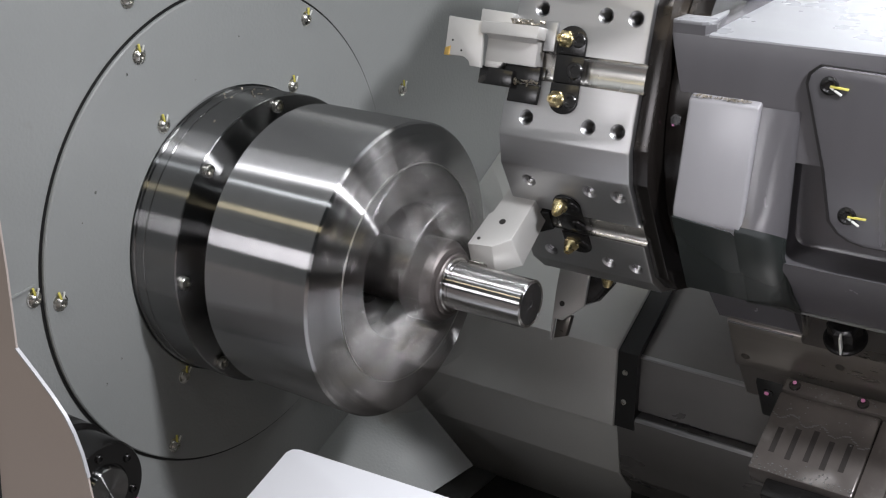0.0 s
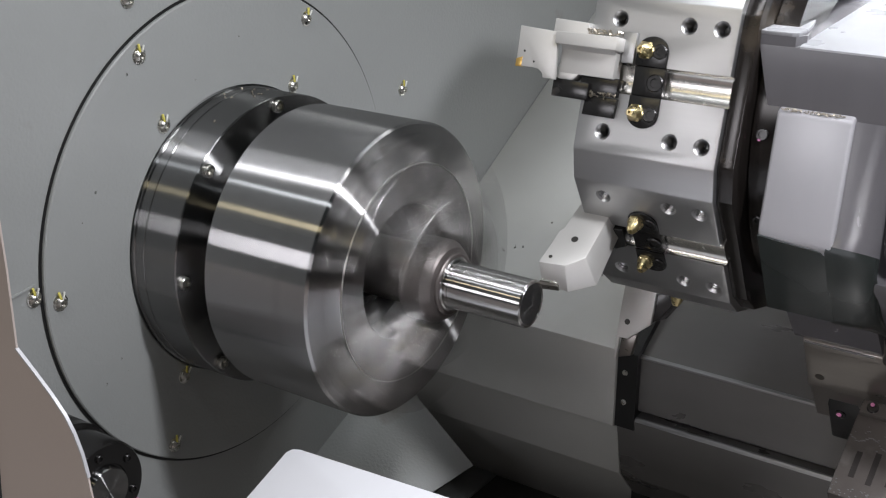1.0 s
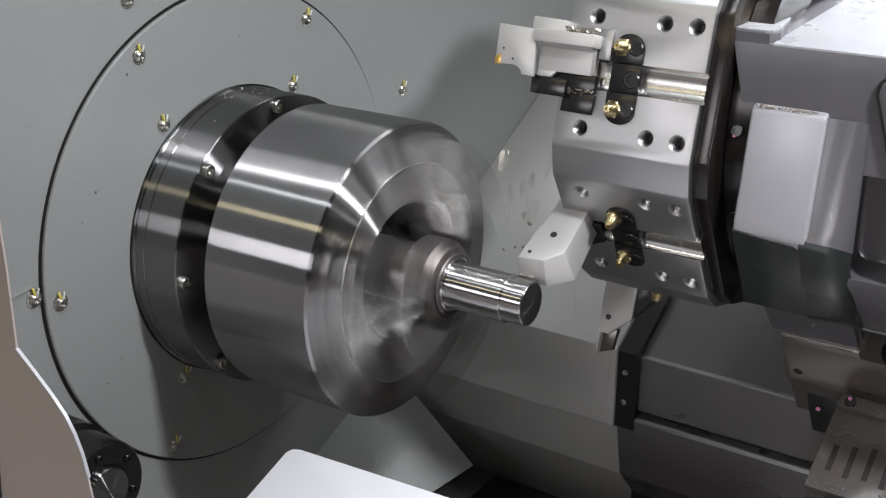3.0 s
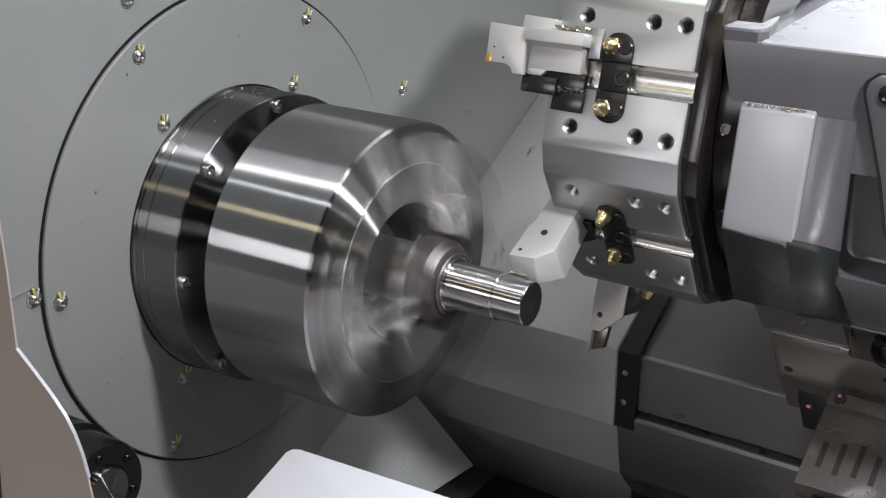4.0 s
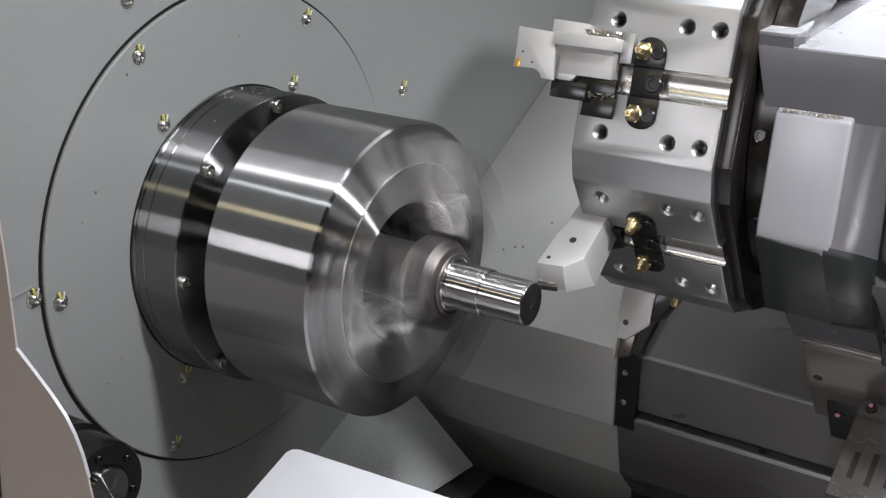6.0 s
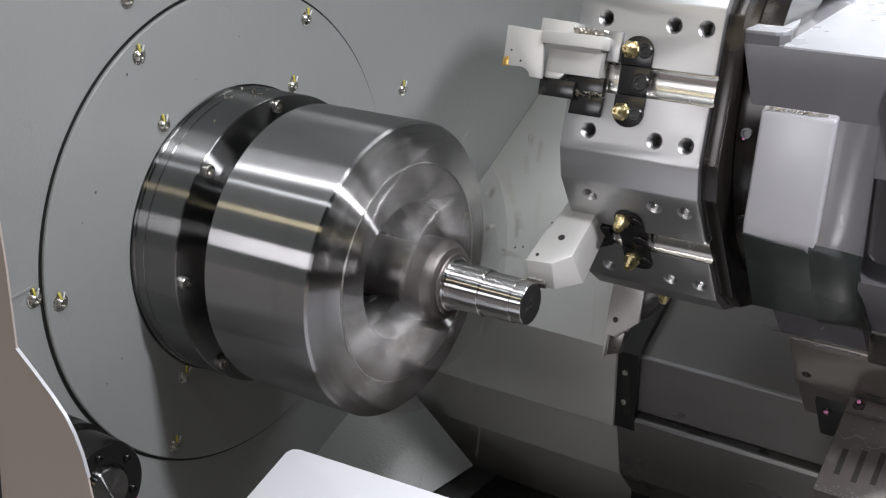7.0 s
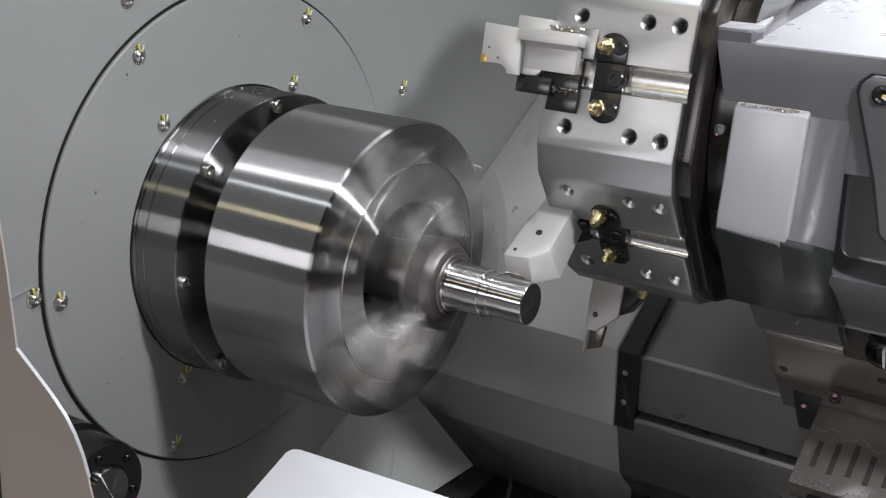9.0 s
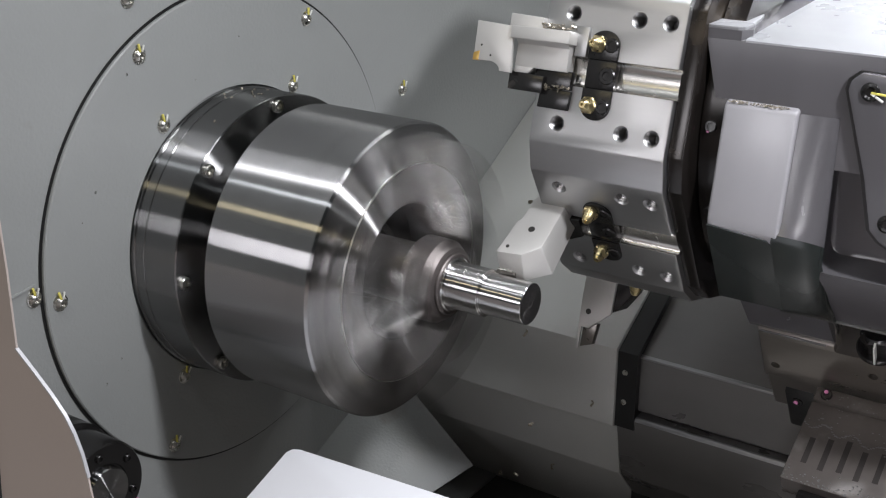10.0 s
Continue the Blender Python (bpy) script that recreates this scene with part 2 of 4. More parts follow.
# ---------------------------------------------------------------- setting
def carve(ob, cutter, mat=None):
    """Cuts the bmesh cutter out of the mesh of ob for good."""
    me = bpy.data.meshes.new("cutter")
    bmesh.ops.recalc_face_normals(cutter, faces=cutter.faces)
    cutter.to_mesh(me)
    cutter.free()
    tool = new("cutter", me)
    if mat:
        ob.data.materials.append(mat)
        for k in range(len(ob.data.materials)):
            me.materials.append(ob.data.materials[k])
        for f in me.polygons:
            f.material_index = len(ob.data.materials) - 1
    mod = ob.modifiers.new("cut", "BOOLEAN")
    mod.operation, mod.object, mod.solver = "DIFFERENCE", tool, "EXACT"
    deps = bpy.context.evaluated_depsgraph_get()
    deps.update()
    done = bpy.data.meshes.new_from_object(ob.evaluated_get(deps))
    ob.modifiers.clear()
    ob.data = done
    bpy.data.objects.remove(tool)
    own = bmesh.new()
    own.from_mesh(done)
    for f in own.faces:
        f.smooth = True
    for e in own.edges:
        e.smooth = len(e.link_faces) == 2 and e.calc_face_angle(0) < radians(30)
    own.to_mesh(done)
    own.free()


WALL_X = -0.190
SLANT = radians(30)
OUT = Vector((0, math.cos(SLANT), math.sin(SLANT)))   # the cross slide's way, up and back


def build_setting():
    wall = tagged(part("wall_headstock", box(WALL_X - 0.03, WALL_X, -0.62, 1.2, -0.75, 1.15), PAINT, smooth=0),
                  "grey enamelled headstock wall behind the chuck", "wall", kind="structure")
    carve(wall, box(WALL_X - 0.025, WALL_X + 0.01, 0.089, 0.80, -0.70, -0.185))
    tagged(part("wall_back", box(WALL_X, 1.7, 0.80, 0.83, -0.75, 1.15), PAINT, smooth=0), "grey enamelled back wall of the cabin", "wall", kind="structure")
    tagged(part("wall_front", box(WALL_X, 1.7, -0.64, -0.61, -0.75, 0.02, 0.004), CREAM), "beige enamelled sill below the open cabin door", "wall", kind="structure")
    tagged(part("wall_end", box(1.7, 1.73, -0.62, 0.83, -0.75, 1.15), PAINT, smooth=0), "grey enamelled end wall of the cabin", "wall", kind="structure")
    tagged(part("ceiling", box(WALL_X - 0.03, 1.73, -0.15, 1.2, 1.15, 1.18), PAINT, smooth=0), "grey sheet roof of the machine cabin", "ceiling", kind="structure")
    tagged(part("floor", box(WALL_X - 0.03, 1.73, -0.62, 1.2, -0.78, -0.75), TRAY, smooth=0), "grey sheet floor of the chip tray", "floor", kind="structure")
    tagged(part("ground", box(-4, 5, -5, 3, -1.2, -1.15), CONCRETE, smooth=0), "grey concrete floor of the hall", "floor", kind="structure")
    tagged(part("wall_hall", box(-4, 5, -5.1, -5, -1.15, 3.2), PLASTER, smooth=0), "grey wall of the hall", "wall", kind="structure")
    return wall


UPX = Matrix(((0, 1, 0, 0), (0, 0, 1, 0), (1, 0, 0, 0), (0, 0, 0, 1)))   # turns a lathe's X to Z


def build_wall_screw(root, place, lean, r=0.0056):
    """A domed socket screw on the wall with a stripe of yellow and of white paint."""
    m = facing(place, (1, 0, 0), (0, 0, 1))
    own = lathe([(0, 0), (0, r * 1.25), (0.0008, r * 1.25), (0.0010, r), (0.0022, r * 0.97), (0.0036, r * 0.72), (0.0042, r * 0.48), (0.0026, r * 0.42), (0.0026, 0)], 20, None, UPX, closed=False)
    sc = part("screw", join(None, own, m), SCREW, root, "domed zinc screw")
    for mat, name, a, w, h in ((YELLOW, "yellow_mark", lean, 0.0019, 0.0075), (CHALK, "white_mark", lean - 32, 0.0011, 0.0065)):
        t = m @ pose(0, 0, 0.0021, 0, 0, a) @ pose(r * 0.55, 0, 0, 0, 0, 0)
        part(name, box(0, h, -w / 2, w / 2, 0, 0.0016, 0.0003, None, t), mat, sc)


def build_cover_plate(wall):
    root = thing("spindle_cover_plate", "round grey enamelled cover plate screwed to the headstock wall", "cover plate")
    x1 = WALL_X + 0.004
    part("plate", lathe([(WALL_X, 0.134), (WALL_X, 0.2195), (x1 - 0.001, 0.2195), (x1, 0.2185), (x1, 0.134)], 160), PAINT, root)
    for k, a in enumerate((120, 60, 180, 240)):
        build_wall_screw(root, (x1, 0.2065 * math.cos(radians(a)), 0.2065 * math.sin(radians(a))), (10, -6, 14, -4)[k])
    for k, a in enumerate((125.5, 56, 234)):
        build_wall_screw(root, (x1, 0.144 * math.cos(radians(a)), 0.144 * math.sin(radians(a))), (14, 8, -8)[k])
    for k, (y, z) in enumerate(((0.2605, 0.080), (-0.2272, 0.0093), (-0.1062, 0.2238))):
        build_wall_screw(wall, (WALL_X, y, z), (4, 10, 20)[k])
    seam = prism([(-0.2475, 0.0165), (-0.2255, 0.0195), (-0.2255, 0.0220), (-0.2475, 0.0190)], WALL_X, WALL_X + 0.002, None, 0.0004)
    part("sheet_lip", seam, PAINT, wall)
    # black ring that stands for the shadow in the gap round the plate
    gap = bmesh.new()
    lathe([(WALL_X + 0.0004, 0.2197), (WALL_X + 0.0004, 0.2222), (WALL_X + 0.0008, 0.2222), (WALL_X + 0.0008, 0.2197)], 160, gap)
    part("seal", gap, RUBBER, root, "black line for the shade in the plate's gap")
    return root


def build_flange():
    root = thing("spindle_flange", "dark machined steel flange with eight socket bolts behind the chuck", "flange")
    x0 = WALL_X + 0.004
    prof = [(x0, 0.05), (x0, 0.1325), (x0 + 0.003, 0.1325), (x0 + 0.004, 0.1315), (-0.1725, 0.1315), (-0.1722, 0.1320), (-0.1718, 0.1320), (-0.1715, 0.1315), (-0.1360, 0.1315), (-0.135, 0.1305), (-0.135, 0.095), (-0.10, 0.095), (-0.10, 0.05)]
    part("ring", lathe(prof, 160), FLANGE, root)
    for k in range(8):
        a = radians(45 * k)
        m = facing((-0.135, 0.1235 * math.cos(a), 0.1235 * math.sin(a)), (1, 0, 0), (0, 0, 1))
        part("bolt", socket_screw_mesh(0.0056, 0.0045, None, m), SCREW, root, "steel socket head bolt")
    rnd = random.Random(4)
    for k in range(13):
        a = radians(rnd.uniform(78, 118))
        x = rnd.uniform(-0.183, -0.148)
        m = Matrix.Translation((x, 0.1317 * math.cos(a), 0.1317 * math.sin(a))) @ pose(0, 0, 0, rnd.uniform(0, 360), rnd.uniform(0, 360), rnd.uniform(0, 360))
        tagged(part("chip", box(-0.0012, 0.0012, -0.0008, 0.0008, -0.0004, 0.0004, 0, None, m), CHIP), "small dark steel chip on the flange", "chip", "chips on the flange")


JAW_AT = 30.0   # degrees by which the jaws lead at the start


def build_chuck():
    root = thing("lathe_chuck", "large turned steel three-jaw chuck spinning at speed", "chuck")
    prof = [(-0.107, 0.05), (-0.107, 0.1262), (-0.1062, 0.127), (-0.0022, 0.127), (0.0, 0.1252), (0.0035, 0.110), (0.006, 0.0945), (0.0064, 0.094), (0.0075, 0.0935), (0.0078, 0.0925),
            (0.0072, 0.0915), (0.0045, 0.0635), (0.0035, 0.0605), (0.0015, 0.059), (-0.035, 0.0585), (-0.035, 0.03), (-0.06, 0.03), (-0.06, 0.02)]
    body = part("body", lathe(prof, 192), TURNED, root)
    cut = bmesh.new()
    for k in range(3):
        # radial bores on the rim, one between each two jaws
        rod(0.0055, 0.02, 20, cut, pose(0, 0, 0, 120 * k + JAW_AT + 60) @ Matrix.Translation((-0.030, 0, 0.115)))
        rod(0.0030, 0.02, 16, cut, pose(0, 0, 0, 120 * k + JAW_AT) @ Matrix.Translation((-0.018, 0, 0.117)))
    carve(body, cut)
    # thin lining that darkens the bore with painted shade
    part("bore", lathe([(0.0012, 0.0589), (0.0012, 0.0583), (-0.0345, 0.0580), (-0.0345, 0.0360), (-0.0348, 0.0360), (-0.0348, 0.0589)], 96), HOLE, root, "bore lining with the inner shade in its colour")
    part("face_ring", lathe([(0.0070, 0.0943), (0.0081, 0.0942), (0.0081, 0.0936), (0.0070, 0.0935)], 160), SCREW, root, "bright raised ring on the face")
    for k in range(3):
        m = pose(0, 0, 0, 120 * k + JAW_AT)
        jaw = part("jaw", box(0.000, 0.010, -0.017, 0.017, 0.045, 0.118, 0.001, None, m), JAWFACE, root, "serrated steel base jaw")
        # stepped outline of the soft jaw, seen from its side: (radius, way out)
        side = [(0.0365, 0.0305), (0.0365, 0.050), (0.070, 0.050), (0.0715, 0.0485), (0.0715, 0.0335), (0.1125, 0.0335), (0.1140, 0.032), (0.1140, 0.010), (0.045, 0.010), (0.0375, 0.0205)]
        own = bmesh.new()
        lo = [own.verts.new((x, -0.0175, r)) for r, x in side]
        hi = [own.verts.new((x, 0.0175, r)) for r, x in side]
        own.faces.new(lo)
        own.faces.new(hi[::-1])
        for a in range(len(side)):
            b = (a + 1) % len(side)
            own.faces.new((lo[a], hi[a], hi[b], lo[b]))
        bmesh.ops.recalc_face_normals(own, faces=own.faces)
        bmesh.ops.bevel(own, geom=[e for e in own.edges if e.calc_face_angle(0) > 0.5], offset=0.0009, segments=2, profile=0.5, affect="EDGES", clamp_overlap=True)
        bmesh.ops.transform(own, matrix=m, verts=own.verts)
        part("soft_jaw", own, JAWFACE, jaw, "stepped machined soft jaw")
        for r, x in ((0.085, 0.0335), (0.055, 0.050)):
            part("jaw_bolt", socket_screw_mesh(0.0075, 0.002, None, m @ facing((x, 0, r), (1, 0, 0), (0, 0, 1))), BLACK, jaw)
    return root


def build_work():
    root = thing("workpiece", "bright turned steel shaft clamped in the chuck", "workpiece")
    part("stock", lathe([(-0.05, 0), (-0.05, 0.0262), (0.0505, 0.0262), (0.0515, 0.0252), (0.0515, 0)], 96, closed=False), RAWSTOCK, root, "dull raw stock end")
    part("collar", lathe([(0.0195, 0.0263), (0.0195, 0.0345), (0.0205, 0.0355), (0.0400, 0.0352), (0.0475, 0.0300), (0.0488, 0.0263)], 96), RAWSTOCK, root, "dull conical clamping collar")
    part("neck", lathe([(0.0510, 0.0165), (0.0510, 0.0228), (0.0522, 0.0228), (0.0530, 0.0216), (0.0530, 0.0188), (0.0550, 0.0188), (0.0550, 0.0202), (0.0562, 0.0202), (0.0562, 0.0165)], 160), BRIGHT, root, "bright turned neck with a relief groove")
    part("core", lathe([(0.02, 0), (0.02, 0.0171), (0.1228, 0.0171), (0.1233, 0.0166), (0.1231, 0.0167), (0.1225, 0.0165), (0.1225, 0)], 256, closed=False), BRIGHT, root)
    part("end_face", lathe([(0.1226, 0), (0.1226, 0.0167), (0.1230, 0.0168), (0.1234, 0.0165), (0.1234, 0.0030), (0.1231, 0.0026), (0.1231, 0)], 96, closed=False), ENDFACE, root, "dark faced end with fine radial scratches")
    for a in (20, 110, 200):
        part("scratch", box(0.1233, 0.12352, -0.00022, 0.00022, 0.003, 0.0155, 0, None, pose(0, 0, 0, a)), SCREW, root)
    s1 = part("outer_skin", lathe([(-0.067, 0.0183), (-0.067, 0.0197), (-0.0005, 0.0197), (0, 0.0192), (0, 0.0183)], 256), BRIGHT, root)
    s2 = part("inner_skin", lathe([(-0.067, 0.0172), (-0.067, 0.0182), (-0.0004, 0.0182), (0, 0.0178), (0, 0.0172)], 256), BRIGHT, root)
    return root, s1, s2


TY, TZ, TR = 0.2267, 0.1320, 0.1743
STATION = (15, -30, -75, -120, -165, 150, 105, 60)
HOLES = [(x, s) for s in (0.0427, -0.0427) for x in (0.0873, 0.1424, 0.1675)]


def station(deg):
    """The frame of a turret station: x along the spindle, y up the flat, z out of the flat; origin at the flat's middle."""
    a = radians(deg)
    n = Vector((0, -math.cos(a), math.sin(a)))
    t = Vector((0, math.sin(a), math.cos(a)))
    o = Vector((0, TY, TZ)) + n * TR
    m = Matrix(((1, 0, 0), t, n)).transposed().to_4x4()
    return Matrix.Translation(o) @ m


def octagon(r, half, deg0=15):
    pts = []
    for k in range(8):
        a = radians(deg0 - 45 * k)
        n, t = Vector((-math.cos(a), math.sin(a))), Vector((math.sin(a), math.cos(a)))
        for s in (half, -half):
            pts.append(tuple(Vector((TY, TZ)) + n * r + t * s))
    return pts


def solid(poly, h0, h1, m, mat, name, parent, label="", bevel=0.0008, axis="Z", bottom=None):
    """A block in a station's frame: an outline in (x, y) raised from z = h0 to h1, with its own outline below if given."""
    own = bmesh.new()
    a = [own.verts.new((*p, h0)) if axis == "Z" else own.verts.new((p[0], h0, p[1])) for p in (bottom or poly)]
    b = [own.verts.new((*p, h1)) if axis == "Z" else own.verts.new((p[0], h1, p[1])) for p in poly]
    own.faces.new(a)
    own.faces.new(b[::-1])
    n = len(poly)
    for k in range(n):
        own.faces.new((a[k], b[k], b[(k + 1) % n], a[(k + 1) % n]))
    bmesh.ops.recalc_face_normals(own, faces=own.faces)
    if bevel:
        bmesh.ops.bevel(own, geom=[e for e in own.edges if e.calc_face_angle(0) > 0.4], offset=bevel, segments=2, profile=0.5, affect="EDGES", clamp_overlap=True)
    bmesh.ops.transform(own, matrix=m, verts=own.verts)
    return part(name, own, mat, parent, label)


def build_turret():
    root = thing("tool_turret", "ground steel eight-station tool turret on its grey cast housing", "tool turret")
    disc = part("turret_disc", prism(octagon(TR, 0.0585), 0.0645, 0.180, None, 0.0015), GROUND, root)
    cut = bmesh.new()
    for st in STATION:
        m = station(st)
        # the tool slot has a hollow floor
        arc = [(0.0105, 0.004), (0.0105, -0.005)] + [(0.0115 * math.cos(a) - 0.001, -0.005 - 0.005 * math.sin(a)) for a in (math.pi * k / 8 for k in range(1, 8))] + [(-0.0125, -0.005), (-0.0125, 0.004)]
        own = prism(arc, 0.06, 0.19, None, 0)
        join(cut, own, m)
        for x, s in HOLES:
            own = lathe([(0.003, 0), (0.003, 0.0092), (-0.0015, 0.0050), (-0.02, 0.0050), (-0.02, 0)], 20, None, UPX, closed=False)
            join(cut, own, m @ Matrix.Translation((x, s, 0)))
    carve(disc, cut)
    thread = None
    for st in STATION[:3] + STATION[-1:]:
        m = station(st)
        for x, s in HOLES:
            if thread is None:
                prof = []
                for k in range(6):
                    prof += [(-0.0016 - 0.0022 * k, 0.00495), (-0.0016 - 0.0022 * k - 0.0011, 0.0041)]
                thread = part("threaded_hole", join(None, lathe(prof + [(-0.015, 0.0037), (-0.015, 0)], 20, None, UPX, closed=False)), THREAD, root)
                ob = thread
            else:
                ob = new("threaded_hole", thread.data)
                ob.parent = root
            ob.matrix_local = m @ Matrix.Translation((x, s, 0))
        liner = [(0.0104, -0.0006)] + [(0.0114 * math.cos(a) - 0.001, -0.0016 - 0.0055 * math.sin(a)) for a in (math.pi * k / 10 for k in range(11))] + [(-0.0124, -0.0006), (-0.0124, -0.012), (0.0104, -0.012)]
        part("slot", join(None, prism(liner, 0.066, 0.1815), m), CHANNEL, root, "polished hollow tool slot")
    own = prism(octagon(TR - 0.005, 0.055), 0.180, 0.1925, None, 0.001)
    part("base_ring", own, OILBLACK, root, "oily black ring behind the disc")
    part("seal_ring", lathe([(0.1925, 0.10), (0.1925, 0.1485), (0.194, 0.150), (0.2115, 0.150), (0.2115, 0.10)], 96, None, Matrix.Translation((0, TY, TZ))), OILBLACK, root, "oily black seal ring")
    for st, s in ((15, -0.027), (-30, -0.058), (-30, 0.02)):
        sc = part("ring_screw", socket_screw_mesh(0.0048, 0.0018, None, station(st) @ Matrix.Translation((0.2015, s, math.sqrt(0.150 ** 2 - s * s) - TR))), BLACK, root)
        if s != 0.02:
            part("pink_mark", rod(0.0011, 0.0008, 8, None, station(st) @ Matrix.Translation((0.2005, s - 0.0038, math.sqrt(0.150 ** 2 - s * s) - TR + 0.001))), PINK, sc)
    return root


def build_clamp(root, m):
    """The black clamp across the slot with two brass nozzles and three socket screws."""
    for s, far, near_end in ((0.0218, 0.0326, 0.0102), (-0.0250, -0.0360, -0.0122)):
        side = 1 if far > 0 else -1
        out = [(0.1053, near_end)] + [(0.1178 - 0.0125 * math.cos(a), far - side * 0.0105 * (1 - math.sin(a))) for a in (math.pi * k / 12 for k in range(13))] + [(0.1303, near_end)]
        pad = part("clamp_pad", join(None, prism(out, 0, 0.0016, None, 0.0005, "Z"), m), BLACK, root, "black clamp pad with one rounded end")
        part("pad_screw", socket_screw_mesh(0.0058, 0.0016, None, m @ Matrix.Translation((0.1238, s, 0.0016))), BLACK, pad)
        own = lathe([(0, 0), (0, 0.0066), (0.0024, 0.0066), (0.0040, 0.0060), (0.0070, 0.0050), (0.0100, 0.0040), (0.0122, 0.0026), (0.0122, 0.0012), (0.0100, 0.0010), (0.0100, 0)], 14, None, UPX, closed=False)
        nz = part("nozzle", join(None, own, m @ Matrix.Translation((0.1126, s, 0.0008))), BRASS, root, "pointed brass coolant nozzle")
        part("nozzle_hex", rod(0.0072, 0.0034, 6, None, m @ Matrix.Translation((0.1126, s, 0.0010)), 0.0006, True), BRASS, nz)
    mid = part("clamp_block", box(0.1055, 0.1302, -0.0120, 0.0100, -0.006, 0.0006, 0.0008, None, m), BLACK, root, "black clamp block")
    part("block_screw", socket_screw_mesh(0.0068, 0.0016, None, m @ Matrix.Translation((0.1238, -0.0015, 0.0012))), BLACK, mid)


def build_tools(root):
    # facing and grooving holder of the upper station
    m = station(15)
    head = solid([(0.0365, 0.019), (0.066, 0.019), (0.066, 0.0365), (0.0365, 0.0375)], -0.01, 0.008, m, NICKEL, "grooving_holder", root, "satin nickel grooving tool holder")
    solid([(0.0435, 0.018), (0.0955, 0.018), (0.0955, 0.028), (0.0435, 0.0275)], -0.004, 0.017, m, NICKEL, "upper_jaw", head)
    own = [(0.022, 0.0172), (0.0150, 0.0085), (-0.0030, 0.0085), (-0.0030, -0.004), (0.024, -0.004)]
    pr = prism(own, 0.0465, 0.0925, None, 0.0006)
    part("lower_jaw", join(None, pr, m), NICKEL, head)
    solid([(0.0466, -0.0078), (0.0590, -0.0078), (0.0640, -0.0026), (0.0466, -0.0026)], -0.004, 0.0085, m, NICKEL, "clamp_lip", head)
    curve = [(0.0265 + 0.010 * math.sin(a), -0.0022 - 0.0068 * (1 - math.cos(a))) for a in (math.pi / 2 * k / 6 for k in range(7))]
    blade = solid([(0.0110, 0.0285), (0.0440, 0.0270), (0.0475, -0.0092)] + curve[::-1] + [(0.0116, -0.0026)], 0.0118, 0.0150, m, NICKEL, "blade", head, "thin nickel-plated blade", 0.0005)
    solid([(0.0112, -0.0030), (0.0165, -0.0030), (0.0168, 0.0050), (0.0113, 0.0030)], 0.0117, 0.0153, m, GOLD, "insert", blade, "gold coated insert", 0.0003)
    for x, s in ((0.0178, 0.0095), (0.0272, 0.0022)):
        # flat disc, the shade of a hole given by its colour
        part("pin_hole", rod(0.0009, 0.0002, 12, None, m @ Matrix.Translation((x, s, 0.01505))), HOLE, blade)
    solid([(0.0425, -0.0215), (0.0735, -0.0215), (0.0735, -0.0080), (0.0425, -0.0070)], -0.012, 0.0080, m, BLACK, "base_block", head, "black base block", 0.001)
    solid([(0.0640, -0.0165), (0.0960, -0.0165), (0.0960, -0.0020), (0.0640, -0.0020)], -0.004, 0.0048, m, BLACK, "wedge", head, "black clamping wedge", 0.0006)
    solid([(0.0690, -0.0320), (0.0955, -0.0320), (0.0965, -0.0170), (0.0700, -0.0170)], -0.004, 0.0036, m, BLACK, "filler_block", head, "dark steel filler block", 0.0005)
    solid([(0.0945, 0.0105), (0.1045, 0.0105), (0.1045, 0.0335), (0.0945, 0.0335)], -0.002, 0.0036, m, GROUND, "stop", head, "ground steel stop")
    rnd = random.Random(7)
    own = bmesh.new()
    for k in range(90):
        if k < 55:
            q = (rnd.uniform(0.066, 0.094), rnd.uniform(0.0285, 0.0325), rnd.uniform(0.001, 0.013))
        else:
            q = (rnd.uniform(0.068, 0.096), rnd.uniform(-0.0175, -0.014), rnd.uniform(0.004, 0.0062))
        t = m @ Matrix.Translation(q) @ pose(0, 0, 0, rnd.uniform(0, 360), rnd.uniform(0, 360), rnd.uniform(0, 360))
        a, b = rnd.uniform(0.0006, 0.0019), rnd.uniform(0.0004, 0.0008)
        box(-a, a, -b, b, -0.0002, 0.0002, 0, own, t)
    tagged(part("chips", own, CHIP, head, "curled steel chips", 0), kind="stuff")

    # turning holder of the working station
    m = station(-30)
    top = [(0.0580, -0.010), (0.0870, -0.010), (0.0876, 0.0444), (0.0752, 0.0562), (0.0529, 0.0585), (0.0544, 0.0234), (0.0568, 0.0208)]
    low = [(0.0580, -0.010), (0.0915, -0.010), (0.0970, 0.0525), (0.0775, 0.0655), (0.0535, 0.0640), (0.0548, 0.0234), (0.0572, 0.0208)]
    hold = solid(top, -0.0030, 0.0182, m, NICKEL, "turning_holder", root, "satin nickel turning tool holder", 0.0007, "Y", low)
    hold["label"] = "satin nickel turning tool holder with a carbide insert"
    solid([(0.0528, 0.0580), (0.0690, 0.0600), (0.0695, 0.0660), (0.0526, 0.0683)], 0.0022, -0.0036, m, CARBIDE, "insert", hold, "dark carbide insert", 0.0003, "Y")
    solid([(0.0534, 0.0600), (0.0682, 0.0612), (0.0686, 0.0640), (0.0533, 0.0648)], 0.0032, 0.0022, m, SCREW, "insert_edge", hold, "bright ground edge", 0.0002, "Y")
    for x, n, r in ((0.0707, 0.0290, 0.0026), (0.0597, 0.0508, 0.0014)):
        own = lathe([(0, r * 1.12), (0.0003, r * 1.12), (0.0003, r * 0.9), (0.0001, 0)], 18, None, UPX, closed=False)
